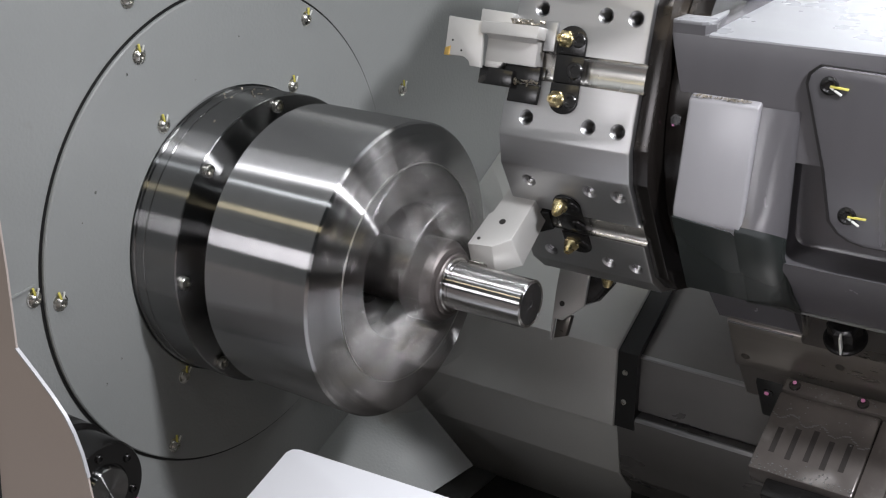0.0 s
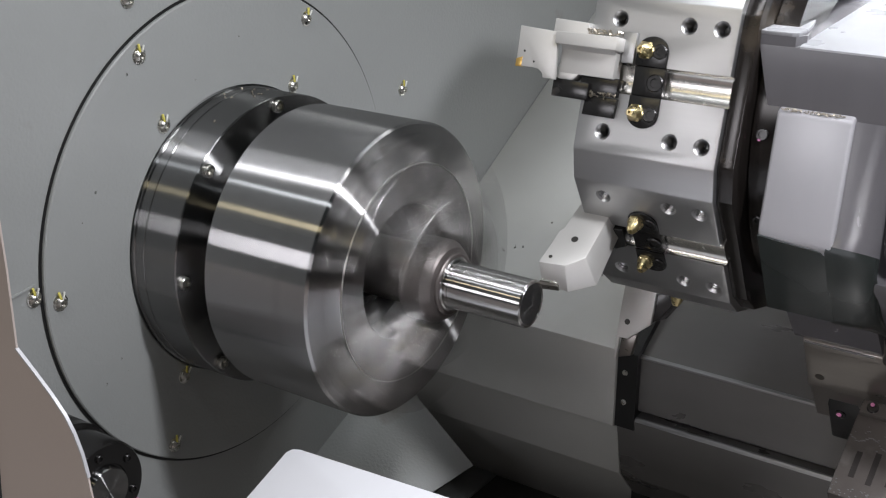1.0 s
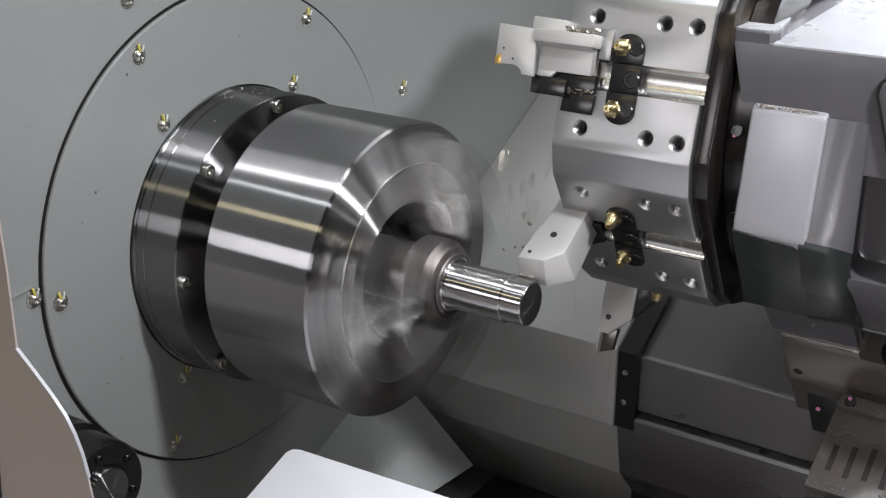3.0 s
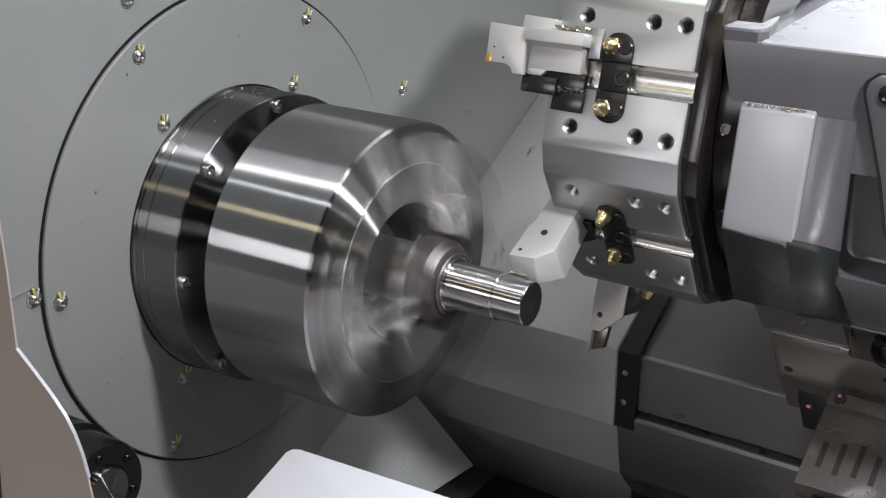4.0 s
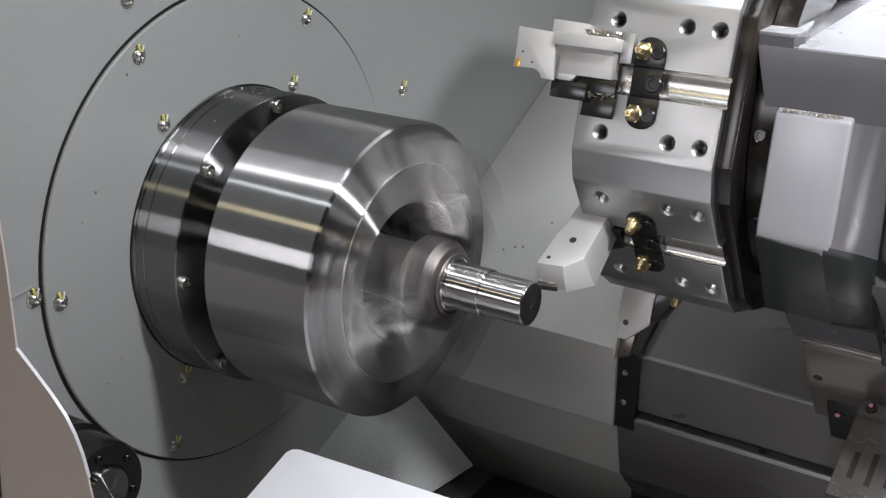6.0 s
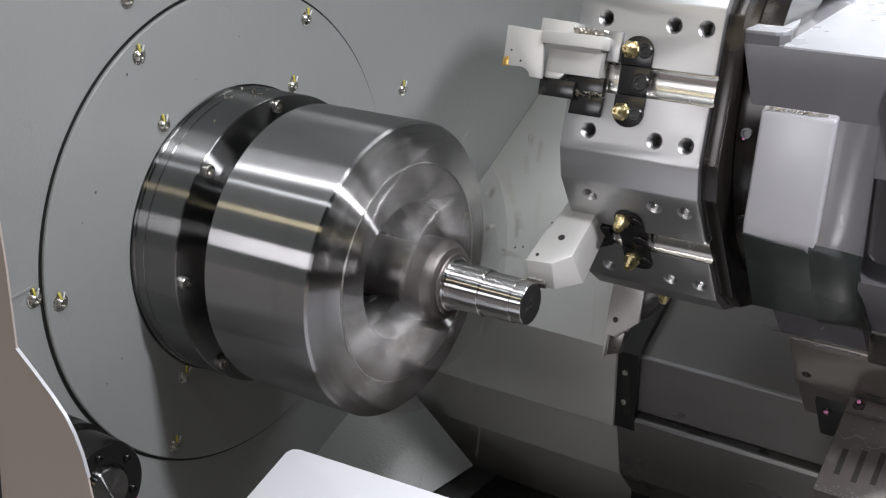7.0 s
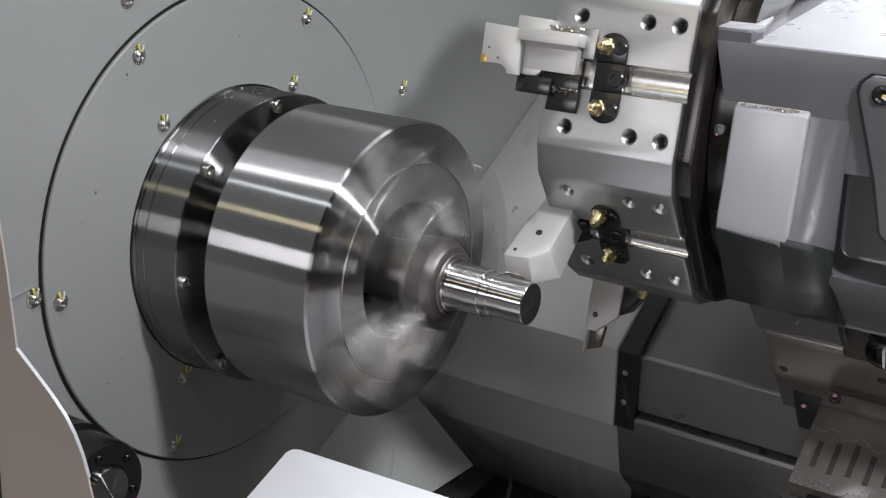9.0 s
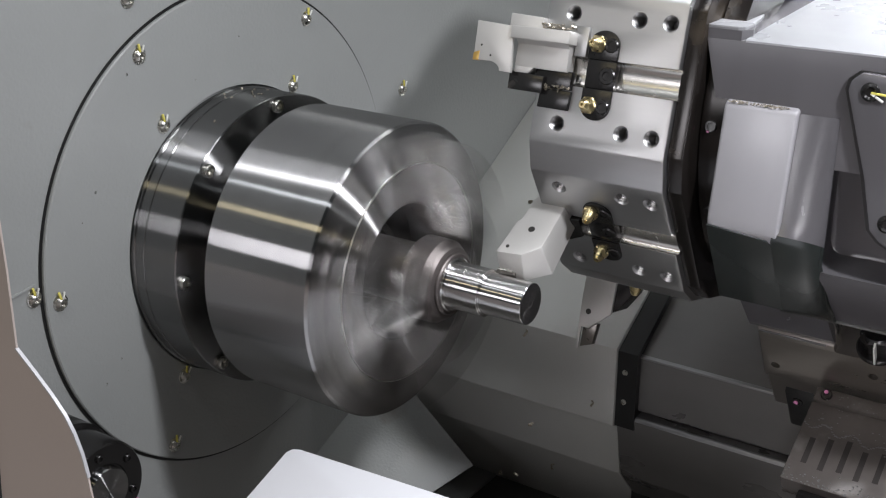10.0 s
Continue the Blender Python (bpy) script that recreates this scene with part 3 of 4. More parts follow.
        part("pin_hole", join(None, own, m @ facing((x, 0.0182, n), (0, 1, 0))), HOLE, hold)
    solid([(0.0650, -0.030), (0.0980, -0.0120), (0.0980, 0.0080), (0.0650, 0.004)], -0.006, 0.0020, m, BLACK, "wedge", hold, "black clamping wedge", 0.0006)

    # grooving holder of the lower station, blade pointing down
    m = station(-75)
    face = [(0.0585, -0.004), (0.0895, -0.004), (0.0890, 0.0370), (0.0690, 0.0550), (0.0615, 0.0550), (0.0612, 0.0760), (0.0592, 0.0765), (0.0580, 0.0300)]
    tool = solid(face, 0.0120, 0.0085, m, NICKEL, "boring_blade_holder", root, "satin nickel holder with a long narrow blade", 0.0004, "Y")
    solid([(0.0590, -0.004), (0.1010, -0.004), (0.1060, 0.0130), (0.0930, 0.0330), (0.0620, 0.0500)], 0.0084, -0.0150, m, BLACK, "body", tool, "dark steel body", 0.001, "Y")
    solid([(0.0617, 0.0500), (0.0760, 0.0500), (0.0735, 0.0700), (0.0617, 0.0745)], 0.0080, 0.0010, m, CARBIDE, "support", tool, "dark blade support", 0.0005, "Y")
    own = lathe([(0, 0.0027), (0.0003, 0.0027), (0.0003, 0.0021), (0.0001, 0)], 18, None, UPX, closed=False)
    part("pin_hole", join(None, own, m @ facing((0.0665, 0.0120, 0.0395), (0, 1, 0))), HOLE, tool)
    for st in (15, -30, -75):
        build_clamp(root, station(st))


def build_housing(root):
    prof = [(0.078, 0.166), (0.074, 0.163), (0.058, 0.082), (0.0585, 0.073), (0.098, 0.004), (0.105, -0.001), (0.19, -0.035), (0.40, -0.035), (0.40, 0.19), (0.20, 0.19)]
    part("housing_nose", prism(prof, 0.2115, 0.2665, None, 0.005, seg=4), LIGHTCAST, root, "light grey enamelled nose")
    rnd = random.Random(3)
    own = bmesh.new()
    for k in range(110):
        q = (rnd.uniform(0.214, 0.260), rnd.uniform(0.0745, 0.0790), rnd.uniform(0.1650, 0.1664))
        a = rnd.uniform(0.0003, 0.0008)
        box(-a, a, -0.0004, 0.0004, -0.0002, 0.0002, 0, own, Matrix.Translation(q) @ pose(0, 0, 0, rnd.uniform(0, 90), rnd.uniform(0, 90), 0))
    tagged(part("chips", own, CHIP, root, "fine chips on the ledge", 0), kind="stuff")
    # added thin plate: the dark reflection on the nose's lower slope, as colour
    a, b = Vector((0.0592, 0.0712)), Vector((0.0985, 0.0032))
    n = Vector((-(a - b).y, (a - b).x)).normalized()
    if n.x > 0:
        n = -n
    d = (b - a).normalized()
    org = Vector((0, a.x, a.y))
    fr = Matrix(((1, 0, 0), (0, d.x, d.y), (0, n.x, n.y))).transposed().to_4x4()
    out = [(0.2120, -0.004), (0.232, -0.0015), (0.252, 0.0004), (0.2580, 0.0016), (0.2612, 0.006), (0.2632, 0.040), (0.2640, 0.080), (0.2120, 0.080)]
    part("dark_slope", join(None, prism(out, -0.001, 0.0006, None, 0.0002, "Z"), Matrix.Translation(org) @ fr), SLOPE_DARK, root, "added plate with the slope's dark grey-green reflection in its colour")
    # fillet between nose and body
    nose = [(0.0790, 0.163, 0.2650), (0.0640, 0.085, 0.2650), (0.0586, 0.076, 0.2618), (0.0588, 0.070, 0.2612), (0.0980, 0.0032, 0.2612), (0.1046, -0.0025, 0.2612), (0.150, -0.0205, 0.2620)]
    face = [(0.0795, 0.163), (0.0795, 0.085), (0.0795, 0.066), (0.0795, 0.052), (0.1110, 0.0118), (0.1240, -0.0002), (0.154, -0.0275)]
    # lower rows carry the same dark reflection in their colour
    for i0, i1, mat, note in ((0, 2, CAST, ""), (2, 6, SLOPE_DARK, "lower fillet with a dark reflection in its colour")):
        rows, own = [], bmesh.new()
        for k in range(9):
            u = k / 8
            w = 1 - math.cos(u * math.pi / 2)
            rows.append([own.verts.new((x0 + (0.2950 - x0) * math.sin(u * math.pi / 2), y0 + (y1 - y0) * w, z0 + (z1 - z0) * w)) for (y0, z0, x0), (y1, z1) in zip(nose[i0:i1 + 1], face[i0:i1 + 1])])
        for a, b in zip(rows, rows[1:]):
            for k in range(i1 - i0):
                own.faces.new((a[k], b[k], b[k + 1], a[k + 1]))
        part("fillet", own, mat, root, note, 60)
    prof = [(0.120, 0.2126), (0.0808, 0.2103), (0.080, 0.2095), (0.080, 0.050), (0.086, 0.038), (0.112, 0.012), (0.150, -0.022), (0.1740, -0.0480), (0.1800, -0.0540), (0.2157, -0.0370), (0.45, 0.0970), (0.45, 0.30), (0.36, 0.30), (0.30, 0.221)]
    body = part("housing", prism(prof, 0.1860, 0.78, None, 0.0016, seg=2), CAST, root, "dark grey enamelled cast housing")
    carve(body, join(None, prism(rounded(0.420, 0.080, 0.012, 6), -0.05, 0.046, None, 0.004, "Y"), Matrix.Translation((0.4955, 0.08, 0.0855))))
    low = prism([(0.15, -0.2), (0.2125, -0.2), (0.2130, 0.166), (0.2022, 0.166), (0.1885, 0.225), (0.15, 0.225)], 0.0, 0.6, None, 0, "Y")
    carve(body, low)
    carve(body, join(None, prism([(0.2860, -0.02), (0.2860, 0.036), (0.2920, 0.042), (0.3700, 0.042), (0.3700, -0.02)], -0.0100, 0.060, None, 0.006, "Z", seg=4), slide_frame()))
    # raised cover plate with its corner cut round
    out = [(0.299, 0.185), (0.3005, 0.1925), (0.3075, 0.1985), (0.70, 0.190), (0.70, 0.077), (0.352, 0.0735), (0.342, 0.0755), (0.333, 0.080), (0.3255, 0.088), (0.317, 0.126)]
    plate = part("cover_plate", prism(out, 0.0815, 0.0735, None, 0.0018, "Y"), CAST, root, "raised dark grey cover plate")
    lip = [(x - 0.0025, z + (0.0006 if z > 0.15 else -0.0012)) for x, z in out]
    part("gasket", prism(lip, 0.0815, 0.0770, None, 0, "Y"), RUBBER, root, "black gasket line")
    for x, z, a in ((0.3145, 0.1860, -12), (0.3375, 0.0945, 4)):
        m = facing((x, 0.0735, z), (0, -1, 0), (1, 0, 0))
        own = lathe([(0, 0), (0, 0.0068), (0.0012, 0.0062), (0.0022, 0.0045), (0.0010, 0.0030), (0.0010, 0)], 18, None, UPX, closed=False)
        sc = part("cover_screw", join(None, own, m), BLACK, plate, "black countersunk screw")
        part("yellow_mark", box(0.001, 0.0140, -0.0008, 0.0008, 0.0008, 0.0022, 0.0003, None, m @ pose(0, 0, 0, 0, 0, a * 0.3)), YELLOW, sc)
        part("white_mark", box(0.001, 0.0110, -0.0008, 0.0008, 0.0008, 0.0020, 0.0003, None, m @ pose(0, 0, 0, 0, 0, -30)), CHALK, sc)
    # lug with a bolt hole on the top
    lug = [(0.1890, 0.0802), (0.2150, 0.0802), (0.2190, 0.0840), (0.2195, 0.100), (0.2150, 0.128), (0.199, 0.198), (0.185, 0.26), (0.12, 0.26), (0.157, 0.169)]
    part("lug_web", prism([(0.1893, 0.0801), (0.2180, 0.0801), (0.2230, 0.0900), (0.2150, 0.128), (0.199, 0.198), (0.1750, 0.198), (0.1790, 0.12)], 0.2085, 0.2168, None, 0, "Z"), CAST, root)
    # added skin over the housing's top, its colour lightened as if lit from above
    top = [(0.0797, 0.2090), (0.0800, 0.2104), (0.0825, 0.2114), (0.120, 0.2136), (0.300, 0.2218), (0.360, 0.3012), (0.366, 0.296), (0.304, 0.215), (0.120, 0.2080)]
    part("housing_top", prism(top, 0.2215, 0.781, None, 0), LIT_TOP, root, "wet housing top with the light from above in its pale grey")
    ob = part("lug", prism(lug, 0.2166, 0.2195, None, 0.0006, "Z"), LIT_TOP, root, "lug with a bolt hole, lit from above in its pale grey")
    carve(ob, rod(0.0085, 0.03, 24, None, Matrix.Translation((0.184, 0.170, 0.2085))))
    part("lug_bolt", socket_screw_mesh(0.0068, 0.006, None, Matrix.Translation((0.184, 0.170, 0.2087))), BLACK, root)


def slide_frame():
    """The slide's own frame: x along the spindle, y up its slant, z off its top; origin at the top's front edge."""
    c, s = math.cos(SLANT), math.sin(SLANT)
    m = Matrix(((1, 0, 0), (0, c, s), (0, -s, c))).transposed().to_4x4()
    return Matrix.Translation((0, 0.1835, -0.063)) @ m


def build_slide():
    root = thing("cross_slide", "oily machined iron cross slide with hexagon bolts under the turret", "slide")
    m = slide_frame()
    block = part("slide_block", join(None, prism([(0, 0), (0.30, 0), (0.30, -0.12), (0.012, -0.12), (0.004, -0.06), (0, -0.058)], 0.220, 0.80, None, 0.0012), m), IRON, root)
    cut = bmesh.new()
    for x, z in ((0.2314, -0.0415), (0.3175, -0.0215)):
        join(cut, rod(0.0042, 0.02, 18), m @ facing((x, -0.002, z), (0, 1, 0)))
    join(cut, rod(0.0050, 0.03, 18), m @ Matrix.Translation((0.3445, 0.016, -0.02)))
    carve(block, cut)
    # shelf of the housing foot with a half-round notch for the bolt
    foot = part("foot", join(None, prism([(-0.0010, 0.0002), (0.30, 0.0002), (0.30, 0.018), (0.050, 0.018), (0.014, 0.0096), (0.0005, 0.0078)], 0.2195, 0.80, None, 0.0015, seg=3), m), IRON, root, "oily flange of the housing foot")
    cut = bmesh.new()
    own = prism([(0.2860, -0.02), (0.2860, 0.038), (0.2920, 0.044), (0.3700, 0.044), (0.3700, -0.02)], 0.0004, 0.05, None, 0.004, "Z")
    join(cut, own, m)
    carve(foot, cut)
    b = m @ Matrix.Translation((0.3185, 0.0150, 0))
    bolt = part("hex_bolt", rod(0.0146, 0.0190, 6, None, b @ pose(0, 0, 0.0035, 0, 0, 12), 0.0018, True), BLACK, root, "large black hexagon flange bolt")
    part("bolt_flange", rod(0.0182, 0.0036, 40, None, b, 0.0012), BLACK, bolt)
    part("bolt_dome", rod(0.0128, 0.0020, 32, None, b @ Matrix.Translation((0, 0, 0.0220)), 0.0016), BLACK, bolt)
    part("white_mark", box(-0.0008, 0.0008, -0.0190, -0.0100, 0.0012, 0.0230, 0.0003, None, b @ pose(0, 0.0005, 0, 0, 0, 5)), CHALK, bolt)
    # rounded polished end of the foot beside the bolt, and the wet bead under the housing's edge
    part("foot_end", join(None, rod(0.0085, 0.050, 32), m @ Matrix.Translation((0.2800, 0.0105, 0.0005))), CHANNEL, root, "polished rounded end of the foot")
    part("wet_bead", box(0.2895, 0.3690, -0.0135, -0.0110, 0.0585, 0.0612, 0.0010, None, m), WET, root, "wet bead of coolant")
    part("wet_bead", box(0.2215, 0.2800, -0.0022, -0.0002, 0.0072, 0.0090, 0.0008, None, m), WET, root, "wet bead of coolant")
    # black scraper at the left end, bar and tray of the wiper
    own = prism([(0.006, -0.062), (0.010, -0.150), (0.05, -0.150), (0.05, -0.062)], 0.2325, 0.2640, None, 0.003)
    sc = part("scraper", join(None, own, m), RUBBER, root, "black rubber scraper")
    part("scraper_screw", socket_screw_mesh(0.0050, 0.002, None, m @ facing((0.2443, 0.0080, -0.103), (0, -1, 0.05))), BLACK, sc)
    part("pink_mark", rod(0.0022, 0.001, 8, None, m @ facing((0.2435, 0.0060, -0.102), (0, -1, 0.05))), PINK, sc)
    t = Matrix.Translation((0, 0.2030, -0.1150)) @ Matrix.Translation((0, -0.1835, 0.063)) @ m   # tray frame at the bar
    bar = part("wiper_bar", box(0.2700, 0.80, -0.0080, 0.0060, -0.012, 0.0030, 0.0012, None, t), WIPER, root, "oily dark clamping bar")
    for x in (0.2800, 0.3395, 0.3990):
        s = part("bar_screw", socket_screw_mesh(0.0050, 0.0022, None, t @ Matrix.Translation((x, -0.0015, 0.0030))), BLACK, bar)
        part("pink_mark", rod(0.0018, 0.0008, 8, None, t @ Matrix.Translation((x - 0.0008, 0.0008, 0.0047))), PINK, s)
    tray = part("wiper_tray", box(0.2690, 0.3570, -0.0900, -0.0080, -0.0240, -0.0005, 0.0016, None, t), WIPER, root, "wet dark grey wiper tray")
    # thin dark strips in place of the blurred reflections on the tray
    for k in range(5):
        part("tray_reflection", box(0.2800 + 0.0148 * k, 0.2848 + 0.0148 * k, -0.0700 - 0.003 * (k % 2), -0.0440 + 0.003 * (k % 3), -0.0006, -0.0003, 0, None, t), DARK_STRIPE, tray)
    rnd = random.Random(5)
    own = bmesh.new()
    for k in range(150):
        if k < 80:
            q = t @ Vector((rnd.uniform(0.270, 0.356), -0.0893 + abs(rnd.gauss(0, 0.006)), -0.0004))
        elif k < 110:
            q = t @ Vector((rnd.uniform(0.272, 0.356), rnd.uniform(-0.045, -0.010), -0.0004))
        else:
            q = t @ Vector((rnd.uniform(0.275, 0.40), rnd.uniform(-0.0075, 0.0055), 0.0031))
        r = rnd.uniform(0.0004, 0.0012)
        ball = bmesh.new()
        bmesh.ops.create_icosphere(ball, subdivisions=1, radius=r)
        join(own, ball, Matrix.Translation(q) @ Matrix.Diagonal((1, 1, 0.6, 1)))
    tagged(part("wet_spatter", own, WET, tray, "drops of coolant"), kind="stuff")
    own = bmesh.new()
    for k in range(46):
        x = 0.2705 + 0.0855 * k / 45
        q = t @ Vector((x, -0.0300 - 0.0035 * math.sin(7.0 * k / 45 * math.pi) - 0.010 * (k / 45) + rnd.uniform(-0.0008, 0.0008), -0.0004))
        ball = bmesh.new()
        bmesh.ops.create_icosphere(ball, subdivisions=1, radius=rnd.uniform(0.0008, 0.0013))
        join(own, ball, Matrix.Translation(q) @ Matrix.Diagonal((1.4, 1, 0.4, 1)))
    tagged(part("coolant_line", own, WET, tray, "wavy edge of a coolant film"), kind="stuff")
    part("tray_step", box(0.2850, 0.3600, -0.1080, -0.0905, -0.0400, -0.0080, 0.002, None, t), BLACK, root, "black lower step")
    part("tray_side", box(0.3578, 0.3800, -0.1080, -0.0080, -0.0400, -0.0015, 0.002, None, t), WIPER, root, "dark neighbouring tray")
    return root


def build_bed():
    y0, z0, s = 0.26, -0.156, math.tan(SLANT)
    root = thing("way_cover", "grey sheet metal way cover over the slanted bed", "way cover")
    part("cover", prism([(y0, z0), (0.80, z0 + (0.80 - y0) * s), (0.80, -0.62), (0.54, -0.62), (0.285, -0.316), (y0 + 0.012, -0.252), (y0, -0.246)], WALL_X, 0.079, None, 0.002), SHEET, root)
    strip = part("wiper_strip", prism([(y0 + 0.004, z0 - 0.003), (0.79, z0 - 0.003 + (0.79 - y0) * s), (0.79, -0.5), (y0 + 0.06, -0.5), (y0 + 0.06, -0.26), (y0 + 0.004, -0.246)], 0.079, 0.1012, None, 0), RUBBER, root, "black rubber wiper strip")
    for y, z in ((0.262, -0.182), (0.262, -0.216)):
        part("strip_screw", socket_screw_mesh(0.0030, 0.0015, None, facing((0.088, 0.2640, z), (0, -1, 0))), SCREW, strip)
    y1 = y0 + 0.012
    z1 = -0.1635
    part("inner_cover", prism([(y1, z1), (0.795, z1 + (0.79 - y1) * s), (0.795, -0.5), (y1 + 0.05, -0.5), (y1 + 0.05, -0.232), (y1, -0.2265)], 0.098, 1.69, None, 0.003, seg=3), WAYCOVER, root, "brownish oily steel way cover")
    part("edge_trim", prism([(y1 - 0.0012, z1 - 0.0018), (y1 - 0.0012, z1 + 0.0004), (y1 + 0.002, z1 + 0.0026), (y1 + 0.002, z1 - 0.0018)], 0.0985, 1.68, None, 0.0006), GROUND, root, "bright bent edge")
    rail = prism([(y1 - 0.008, -0.2345), (y1 - 0.005, -0.2315), (y1 + 0.06, -0.2315), (0.60, -0.62), (0.541, -0.62), (0.286, -0.3165)], 0.080, 1.69, None, 0.001)
    part("base_rail", rail, WAYCOVER, root, "grey lower bed cover")
    # edge highlight of the lower cover, made as a strip of paler steel
    part("rail_highlight", prism([(y1 - 0.0088, -0.2350), (y1 - 0.0064, -0.2314), (y1 - 0.004, -0.2306), (y1 - 0.004, -0.2318), (y1 - 0.006, -0.2330)], 0.102, 1.69, None, 0.0005), GROUND, root, "bright strip for the highlight on the lower cover's edge")
    chute = thing("chip_chute", "grey sheet chip chute under the chuck", "chute")
    part("chute_floor", box(0.14, 1.68, -0.55, 0.56, -0.468, -0.461), TRAY, chute)
    # added unseen floor half, darkened so the wall's shadow stays deep
    part("chute_floor_dark", box(WALL_X - 0.03, 0.138, -0.55, 0.56, -0.470, -0.461), LOW_BOUNCE, chute, "chute floor below the chuck, darkened to cut bounced light")
    n = Vector((0.42, -0.35, 0.84)).normalized()
    low, mid = Vector((-0.0774, 0.2341, -0.3331)), Vector((-0.1614, 0.2504, -0.2843))
    side = (mid - low).normalized()
    down = n.cross(side).normalized()
    if down.y > 0:
        down = -down
    fr = Matrix((side, down, side.cross(down))).transposed().to_4x4()
    part("chute_plate", join(None, prism([(0, 0), (0.135, 0), (0.135, 0.09), (0.10, 0.16), (0.05, 0.20), (0, 0.20)], -0.002, 0.0, None, 0.0008, "Z"), Matrix.Translation(low) @ fr), PAINT, chute, "sloped grey sheet of the chute")
    part("chute_rib", prism([(0.27, -0.461), (0.405, -0.461), (0.405, -0.456), (0.27, -0.456)], WALL_X, -0.150, None, 0.001), PAINT, chute)


def build_front():
    # white panel low in front of the chuck
    a, b = Vector((0.1447, 0.0099, 0)).normalized(), Vector((0.0213, -0.0739, 0)).normalized()
    o = Vector((-0.0051, -0.1454, -0.1))
    r = 0.009
    pts = [o + b * r, o + b * r * 0.3 + a * r * 0.3, o + a * r, o + a * 0.5, o + a * 0.5 + b * 0.22, o + b * 0.22]
    own = prism([(p.x, p.y) for p in pts], -0.104, -0.1, None, 0.0008, "Z")
    root = thing("white_panel", "plain white sheet panel with rounded corner before the chuck", "panel")
    part("sheet", own, WHITE, root)
    part("bracket", box(0.30, 0.34, -0.34, -0.16, -0.461, -0.105, 0.002), SHEET, root)
    # beige curved edge of the open door, close to the lens
    def near(pts, k=0.5):
        return [(EYE[0] + k * (x - EYE[0]), EYE[2] + k * (z - EYE[2])) for x, z in pts]
    yd = EYE[1] + 0.5 * (-0.4 - EYE[1])
    edge = near([(0.036, 0.142), (0.035, 0.096), (0.047, 0.086), (0.059, 0.076), (0.069, 0.066), (0.0745, 0.057), (0.0790, 0.046), (0.0820, 0.033), (0.0840, 0.02), (0.086, -0.1), (-0.01, -0.1), (0.004, 0.02), (0.012, 0.10), (0.022, 0.24), (0.034, 0.24)])
    root = thing("cabin_door", "open beige enamelled cabin door with a curved edge", "door")
    part("door_panel", prism(edge, yd - 0.0003, yd + 0.0003, None, 0, "Y"), CREAM, root)
    part("door_frame", prism(near([(-0.06, -0.1), (-0.012, -0.1), (0.002, 0.02), (0.010, 0.10), (0.02, 0.24), (-0.06, 0.24)]), yd - 0.002, yd + 0.002, None, 0.0005, "Y"), RUBBER, root, "dark door seal")
    rim = near([(0.0345, 0.0968), (0.047, 0.0868), (0.059, 0.0768), (0.069, 0.0668), (0.0745, 0.0578), (0.0790, 0.0468), (0.0820, 0.034), (0.0828, 0.034), (0.0798, 0.0472), (0.0753, 0.0585), (0.0696, 0.0677), (0.0596, 0.0777), (0.0476, 0.0877), (0.0348, 0.0979)])
    part("rim", prism(rim, yd - 0.0005, yd + 0.0005, None, 0, "Y"), WHITE, root, "light rolled rim")
    # probe arm drum low on the headstock
    root = thing("probe_arm_hub", "black round hub of a probe arm on the headstock wall", "hub")
    m = Matrix.Translation((0, -0.2430, -0.1260))
    drum = part("drum", lathe([(WALL_X, 0), (WALL_X, 0.042), (-0.150, 0.042), (-0.148, 0.0385), (-0.114, 0.0385), (-0.110, 0.0365), (-0.110, 0.0215), (-0.111, 0.0210), (-0.111, 0)], 56, None, m, closed=False), BLACK, root)
    part("cap", lathe([(-0.1108, 0), (-0.1108, 0.0195), (-0.1065, 0.0195), (-0.1055, 0.0185), (-0.1055, 0)], 48, None, m, closed=False), FLANGE, drum, "grey steel cap")
    for k in range(6):
        a = radians(60 * k + 35)
        part("drum_screw", socket_screw_mesh(0.0035, 0.002, None, m @ facing((-0.110, 0.029 * math.cos(a), 0.029 * math.sin(a)), (1, 0, 0), (0, 0, 1))), BLACK, drum)
    part("pink_mark", rod(0.0022, 0.001, 8, None, facing((-0.1095, -0.2145, -0.1500), (1, 0, 0), (0, 0, 1))), PINK, drum)


FLYING = []


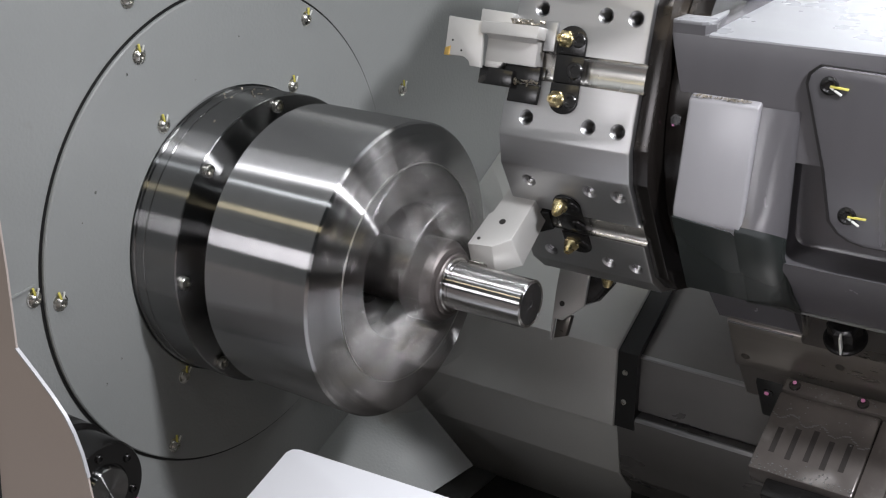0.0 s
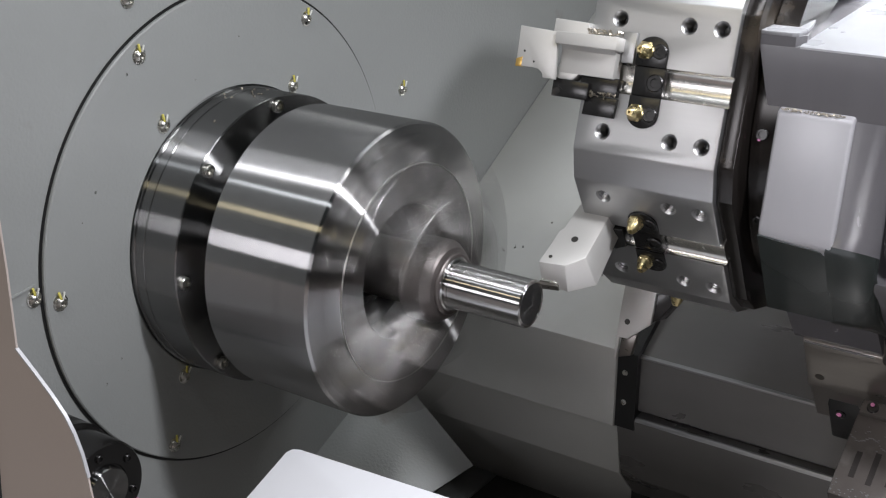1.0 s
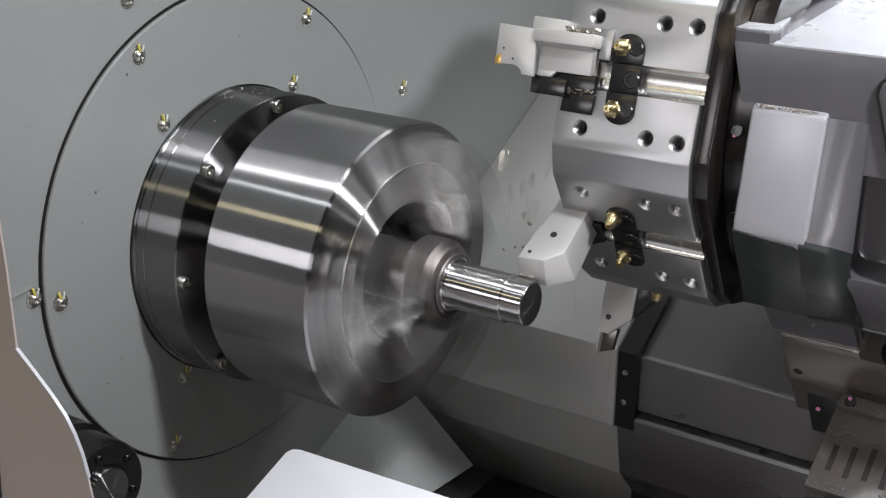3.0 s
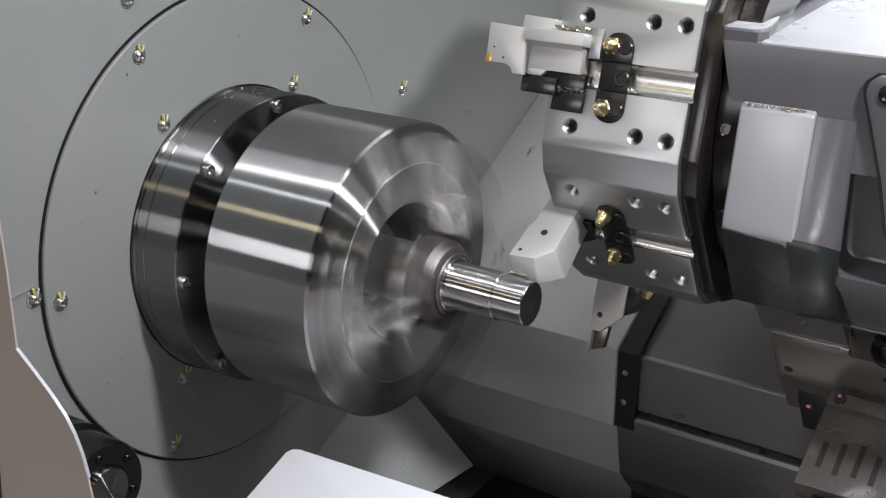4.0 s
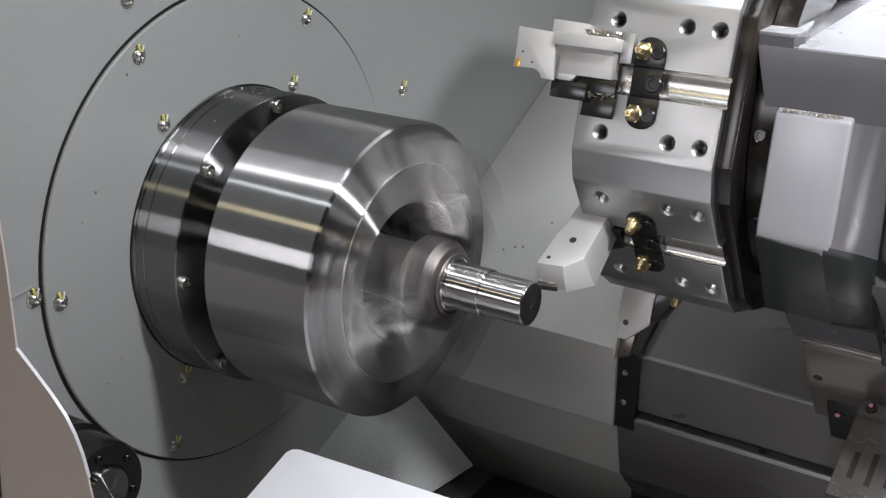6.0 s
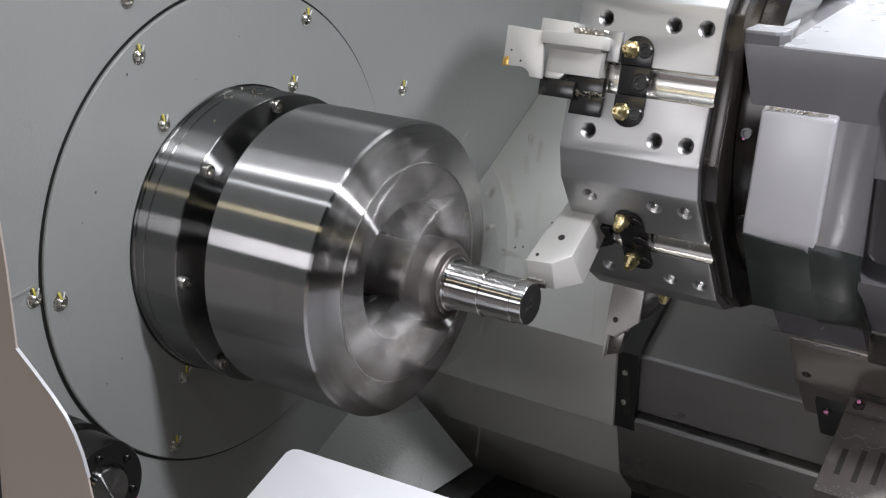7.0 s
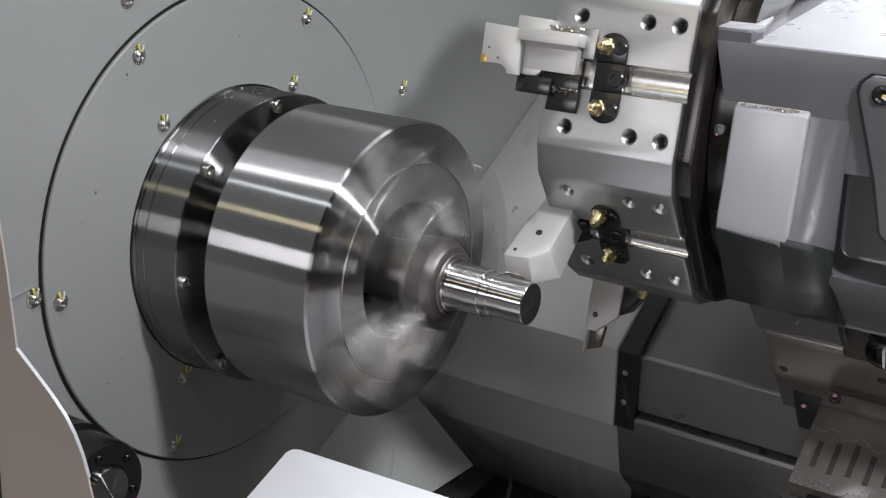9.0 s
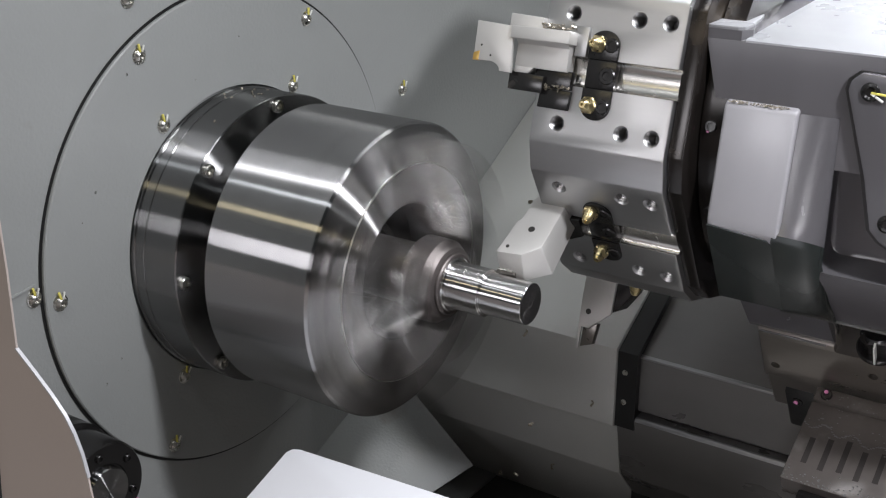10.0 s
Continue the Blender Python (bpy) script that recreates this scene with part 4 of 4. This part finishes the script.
def build_chips():
    """Short curled chips that the insert throws off; each leaves the cut at its own moment."""
    rnd = random.Random(11)
    kinds = []
    for turns, w, r in ((0.6, 0.0024, 0.0030), (1.1, 0.0020, 0.0022), (0.35, 0.0026, 0.0045)):
        own = bmesh.new()
        rows = []
        for k in range(13):
            a = 2 * math.pi * turns * k / 12
            rr = r * (1 + 0.15 * math.sin(3 * a))
            rows.append([own.verts.new((rr * q * math.cos(a), rr * q * math.sin(a), h + 0.0012 * k / 12)) for q, h in ((1, 0), (1, w), (0.86, w), (0.86, 0))])
        for a, b in zip(rows, rows[1:]):
            for k in range(4):
                j = (k + 1) % 4
                own.faces.new((a[k], a[j], b[j], b[k]))
        own.faces.new(rows[0])
        own.faces.new(rows[-1][::-1])
        me = bpy.data.meshes.new("chip")
        bmesh.ops.recalc_face_normals(own, faces=own.faces)
        own.to_mesh(me)
        own.free()
        me.materials.append(CHIP)
        kinds.append(me)
    stuck = [me.copy() for me in kinds]
    for me in stuck:
        me.materials.clear()
        me.materials.append(FLECK)
    spots = random.Random(5)
    for k in range(38):
        flat = Matrix.Scale(spots.uniform(0.35, 0.75), 4)
        if k < 10:
            ob = tagged(new("stuck_chip", spots.choice(stuck)), "small dark wet chip stuck to the grey wall", "chip", "stuck chips")
            ob.matrix_world = pose(WALL_X + 0.0012, spots.uniform(0.15, 0.5), spots.uniform(0.16, 0.42), spots.uniform(0, 360), 90, 0) @ flat
        elif k >= 28:
            ob = tagged(new("stuck_chip", spots.choice(stuck)), "tiny dark chip stuck to the round cover plate", "chip", "stuck chips")
            a, r = radians(spots.uniform(50, 250)), spots.uniform(0.15, 0.205)
            ob.matrix_world = pose(WALL_X + 0.0045, r * math.cos(a), r * math.sin(a), spots.uniform(0, 360), 90, 0) @ Matrix.Scale(spots.uniform(0.2, 0.4), 4)
        else:
            ob = tagged(new("stuck_chip", spots.choice(stuck)), "small dark wet chip lying on the way cover", "chip", "stuck chips")
            y = 0.27 + 0.34 * spots.random() ** 1.4
            ob.matrix_world = pose(spots.uniform(-0.17, 0.07), y, -0.156 + (y - 0.26) * math.tan(SLANT), math.degrees(SLANT)) @ pose(0, 0, 0, 0, 0, spots.uniform(0, 360)) @ flat
    times = [rnd.uniform(1.15, 3.3) for _ in range(105)] + [rnd.uniform(3.3, 5.1) for _ in range(38)] + [rnd.uniform(5.95, 8.1) for _ in range(105)] + [rnd.uniform(8.1, 9.6) for _ in range(38)]
    for t in times:
        ob = tagged(new("flying_chip", rnd.choice(kinds)), "small curled steel chip thrown off the cut", "chip", "flying chips")
        v = Vector((rnd.uniform(-0.28, 0.06), rnd.uniform(0.02, 0.38), rnd.uniform(0.15, 0.85)))
        FLYING.append((ob, t, v, [rnd.uniform(-35, 35) for _ in range(3)], rnd.uniform(0.16, 0.3)))


FLECK = material("dark_wet_chip", (0.16, 0.152, 0.14), 0.3, 0.5, grain=300, vary=0.3)
CHIP = material("steel_chip", (0.30, 0.27, 0.22), 0.35, 0.8, grain=300, vary=0.35)
WALL = build_setting()
build_cover_plate(WALL)
build_flange()
CHUCK = build_chuck()
PIECE, SKIN_A, SKIN_B = build_work()
TURRET = build_turret()
build_tools(TURRET)
build_housing(TURRET)
SLIDE = build_slide()
build_bed()
build_front()
build_chips()


# ---------------------------------------------------------------- what moves
# seconds, way along the spindle and along the cross slide in millimetres
FEED = [(0, 0.2, 0), (0.2, -1.0, 0), (0.3, -1.2, 0.3), (0.4, -0.8, 1.2), (0.4333, -0.4, 1.6), (0.4667, 0.4, 1.55), (0.5333, 0.8, 1.55), (0.6, 33.5, 1.5), (0.7, 68, 1.5),
        (0.8, 69, -1.5), (0.9, 69, -1.5), (1.0, 68.3, -1.5), (1.5, 63.6, -1.5), (3.2, 47.4, -1.5), (5.0, 30.2, -1.5), (5.2, 28.3, -1.5), (5.3, 28.2, -0.6), (5.4, 28.2, 0.2), (5.4667, 33.2, 0.2), (5.5333, 33.6, 0.2),
        (5.6, 65, 0.2), (5.7, 69, -0.9), (5.8, 69, -2.6), (5.9, 68.3, -2.6), (6.8, 59.0, -2.6), (7.5, 51.8, -2.6), (9.0, 36.3, -2.6), (9.7, 29.1, -2.6), (9.8, 28.6, -2.2), (10, 28.5, -1.1)]
TIP_X = 0.0562


def motions():
    rows = [(t, Matrix.Translation(Vector((dx / 1000, 0, 0)) + OUT * (dr / 1000))) for t, dx, dr in FEED]
    walk(TURRET, rows)
    walk(SLIDE, rows)
    # degrees a frame for each half second of the clip
    turn = [56] * 4 + [60] + [56] * 3 + [60, 56, 60] + [56, 56, 60, 60, 60, 60, 60, 56, 60]
    spin, angle = [(0, pose(0, 0, 0))], 0
    for k in range(1, 301):
        angle -= turn[(k - 1) // 15]
        spin.append((k / 30, pose(0, 0, 0, angle)))
    walk(CHUCK, spin)
    walk(PIECE, spin)
    end = 0.1233
    cut_a, cut_b = [(0, end + 0.0002)], [(0, end)]
    for t, dx, dr in FEED:
        x = TIP_X + dx / 1000
        if 1.0 <= t <= 5.2:
            cut_a.append((t, min(x, end + 0.0002)))
        if 5.9 <= t <= 9.7:
            cut_b.append((t, min(x, end)))
    cut_a += [(10, cut_a[-1][1])]
    cut_b += [(10, cut_b[-1][1])]
    for ob, t0, v, turn, life in FLYING:
        x = TIP_X + 0.001 * np.interp(t0, [r[0] for r in FEED], [r[1] for r in FEED])
        core = Vector((min(x, 0.117) - 0.004, 0, 0))
        start = Vector((x - 0.004, 0.016, 0.012))
        t0 = round(t0 * 30) / 30
        rows = [(0, Matrix.Translation(core)), (t0 - 1 / 30, Matrix.Translation(core)), (t0, Matrix.Translation(start))]
        k = 0
        while True:
            k += 1
            u = k / 15
            p = start + v * u + Vector((0, 0, -1.4 * u * u))
            hit = p.x < WALL_X + 0.006 or p.z < -0.452 or (p.y > 0.255 and p.z < -0.156 + (p.y - 0.26) * 0.577)
            if hit or t0 + u > 9.95:
                break
            rows.append((t0 + u, Matrix.Translation(p) @ pose(0, 0, 0, *[a * k for a in turn])))
        # it comes to rest in the tray below
        last = rows[-1][1].translation
        rest = Vector((max(last.x, WALL_X + 0.02), min(last.y, 0.15), -0.4585))
        if t0 + u + 0.4 < 9.9:
            rows.append((t0 + u + 0.35, Matrix.Translation(rest) @ pose(0, 0, 0, *[a * k for a in turn])))
            rows.append((10, rows[-1][1]))
        else:
            rows.append((10, rows[-1][1]))
        walk(ob, rows)
    for skin, cut in ((SKIN_A, cut_a), (SKIN_B, cut_b)):
        walk(skin, [(t, Matrix.Translation((x, 0, 0))) for t, x in cut])


motions()
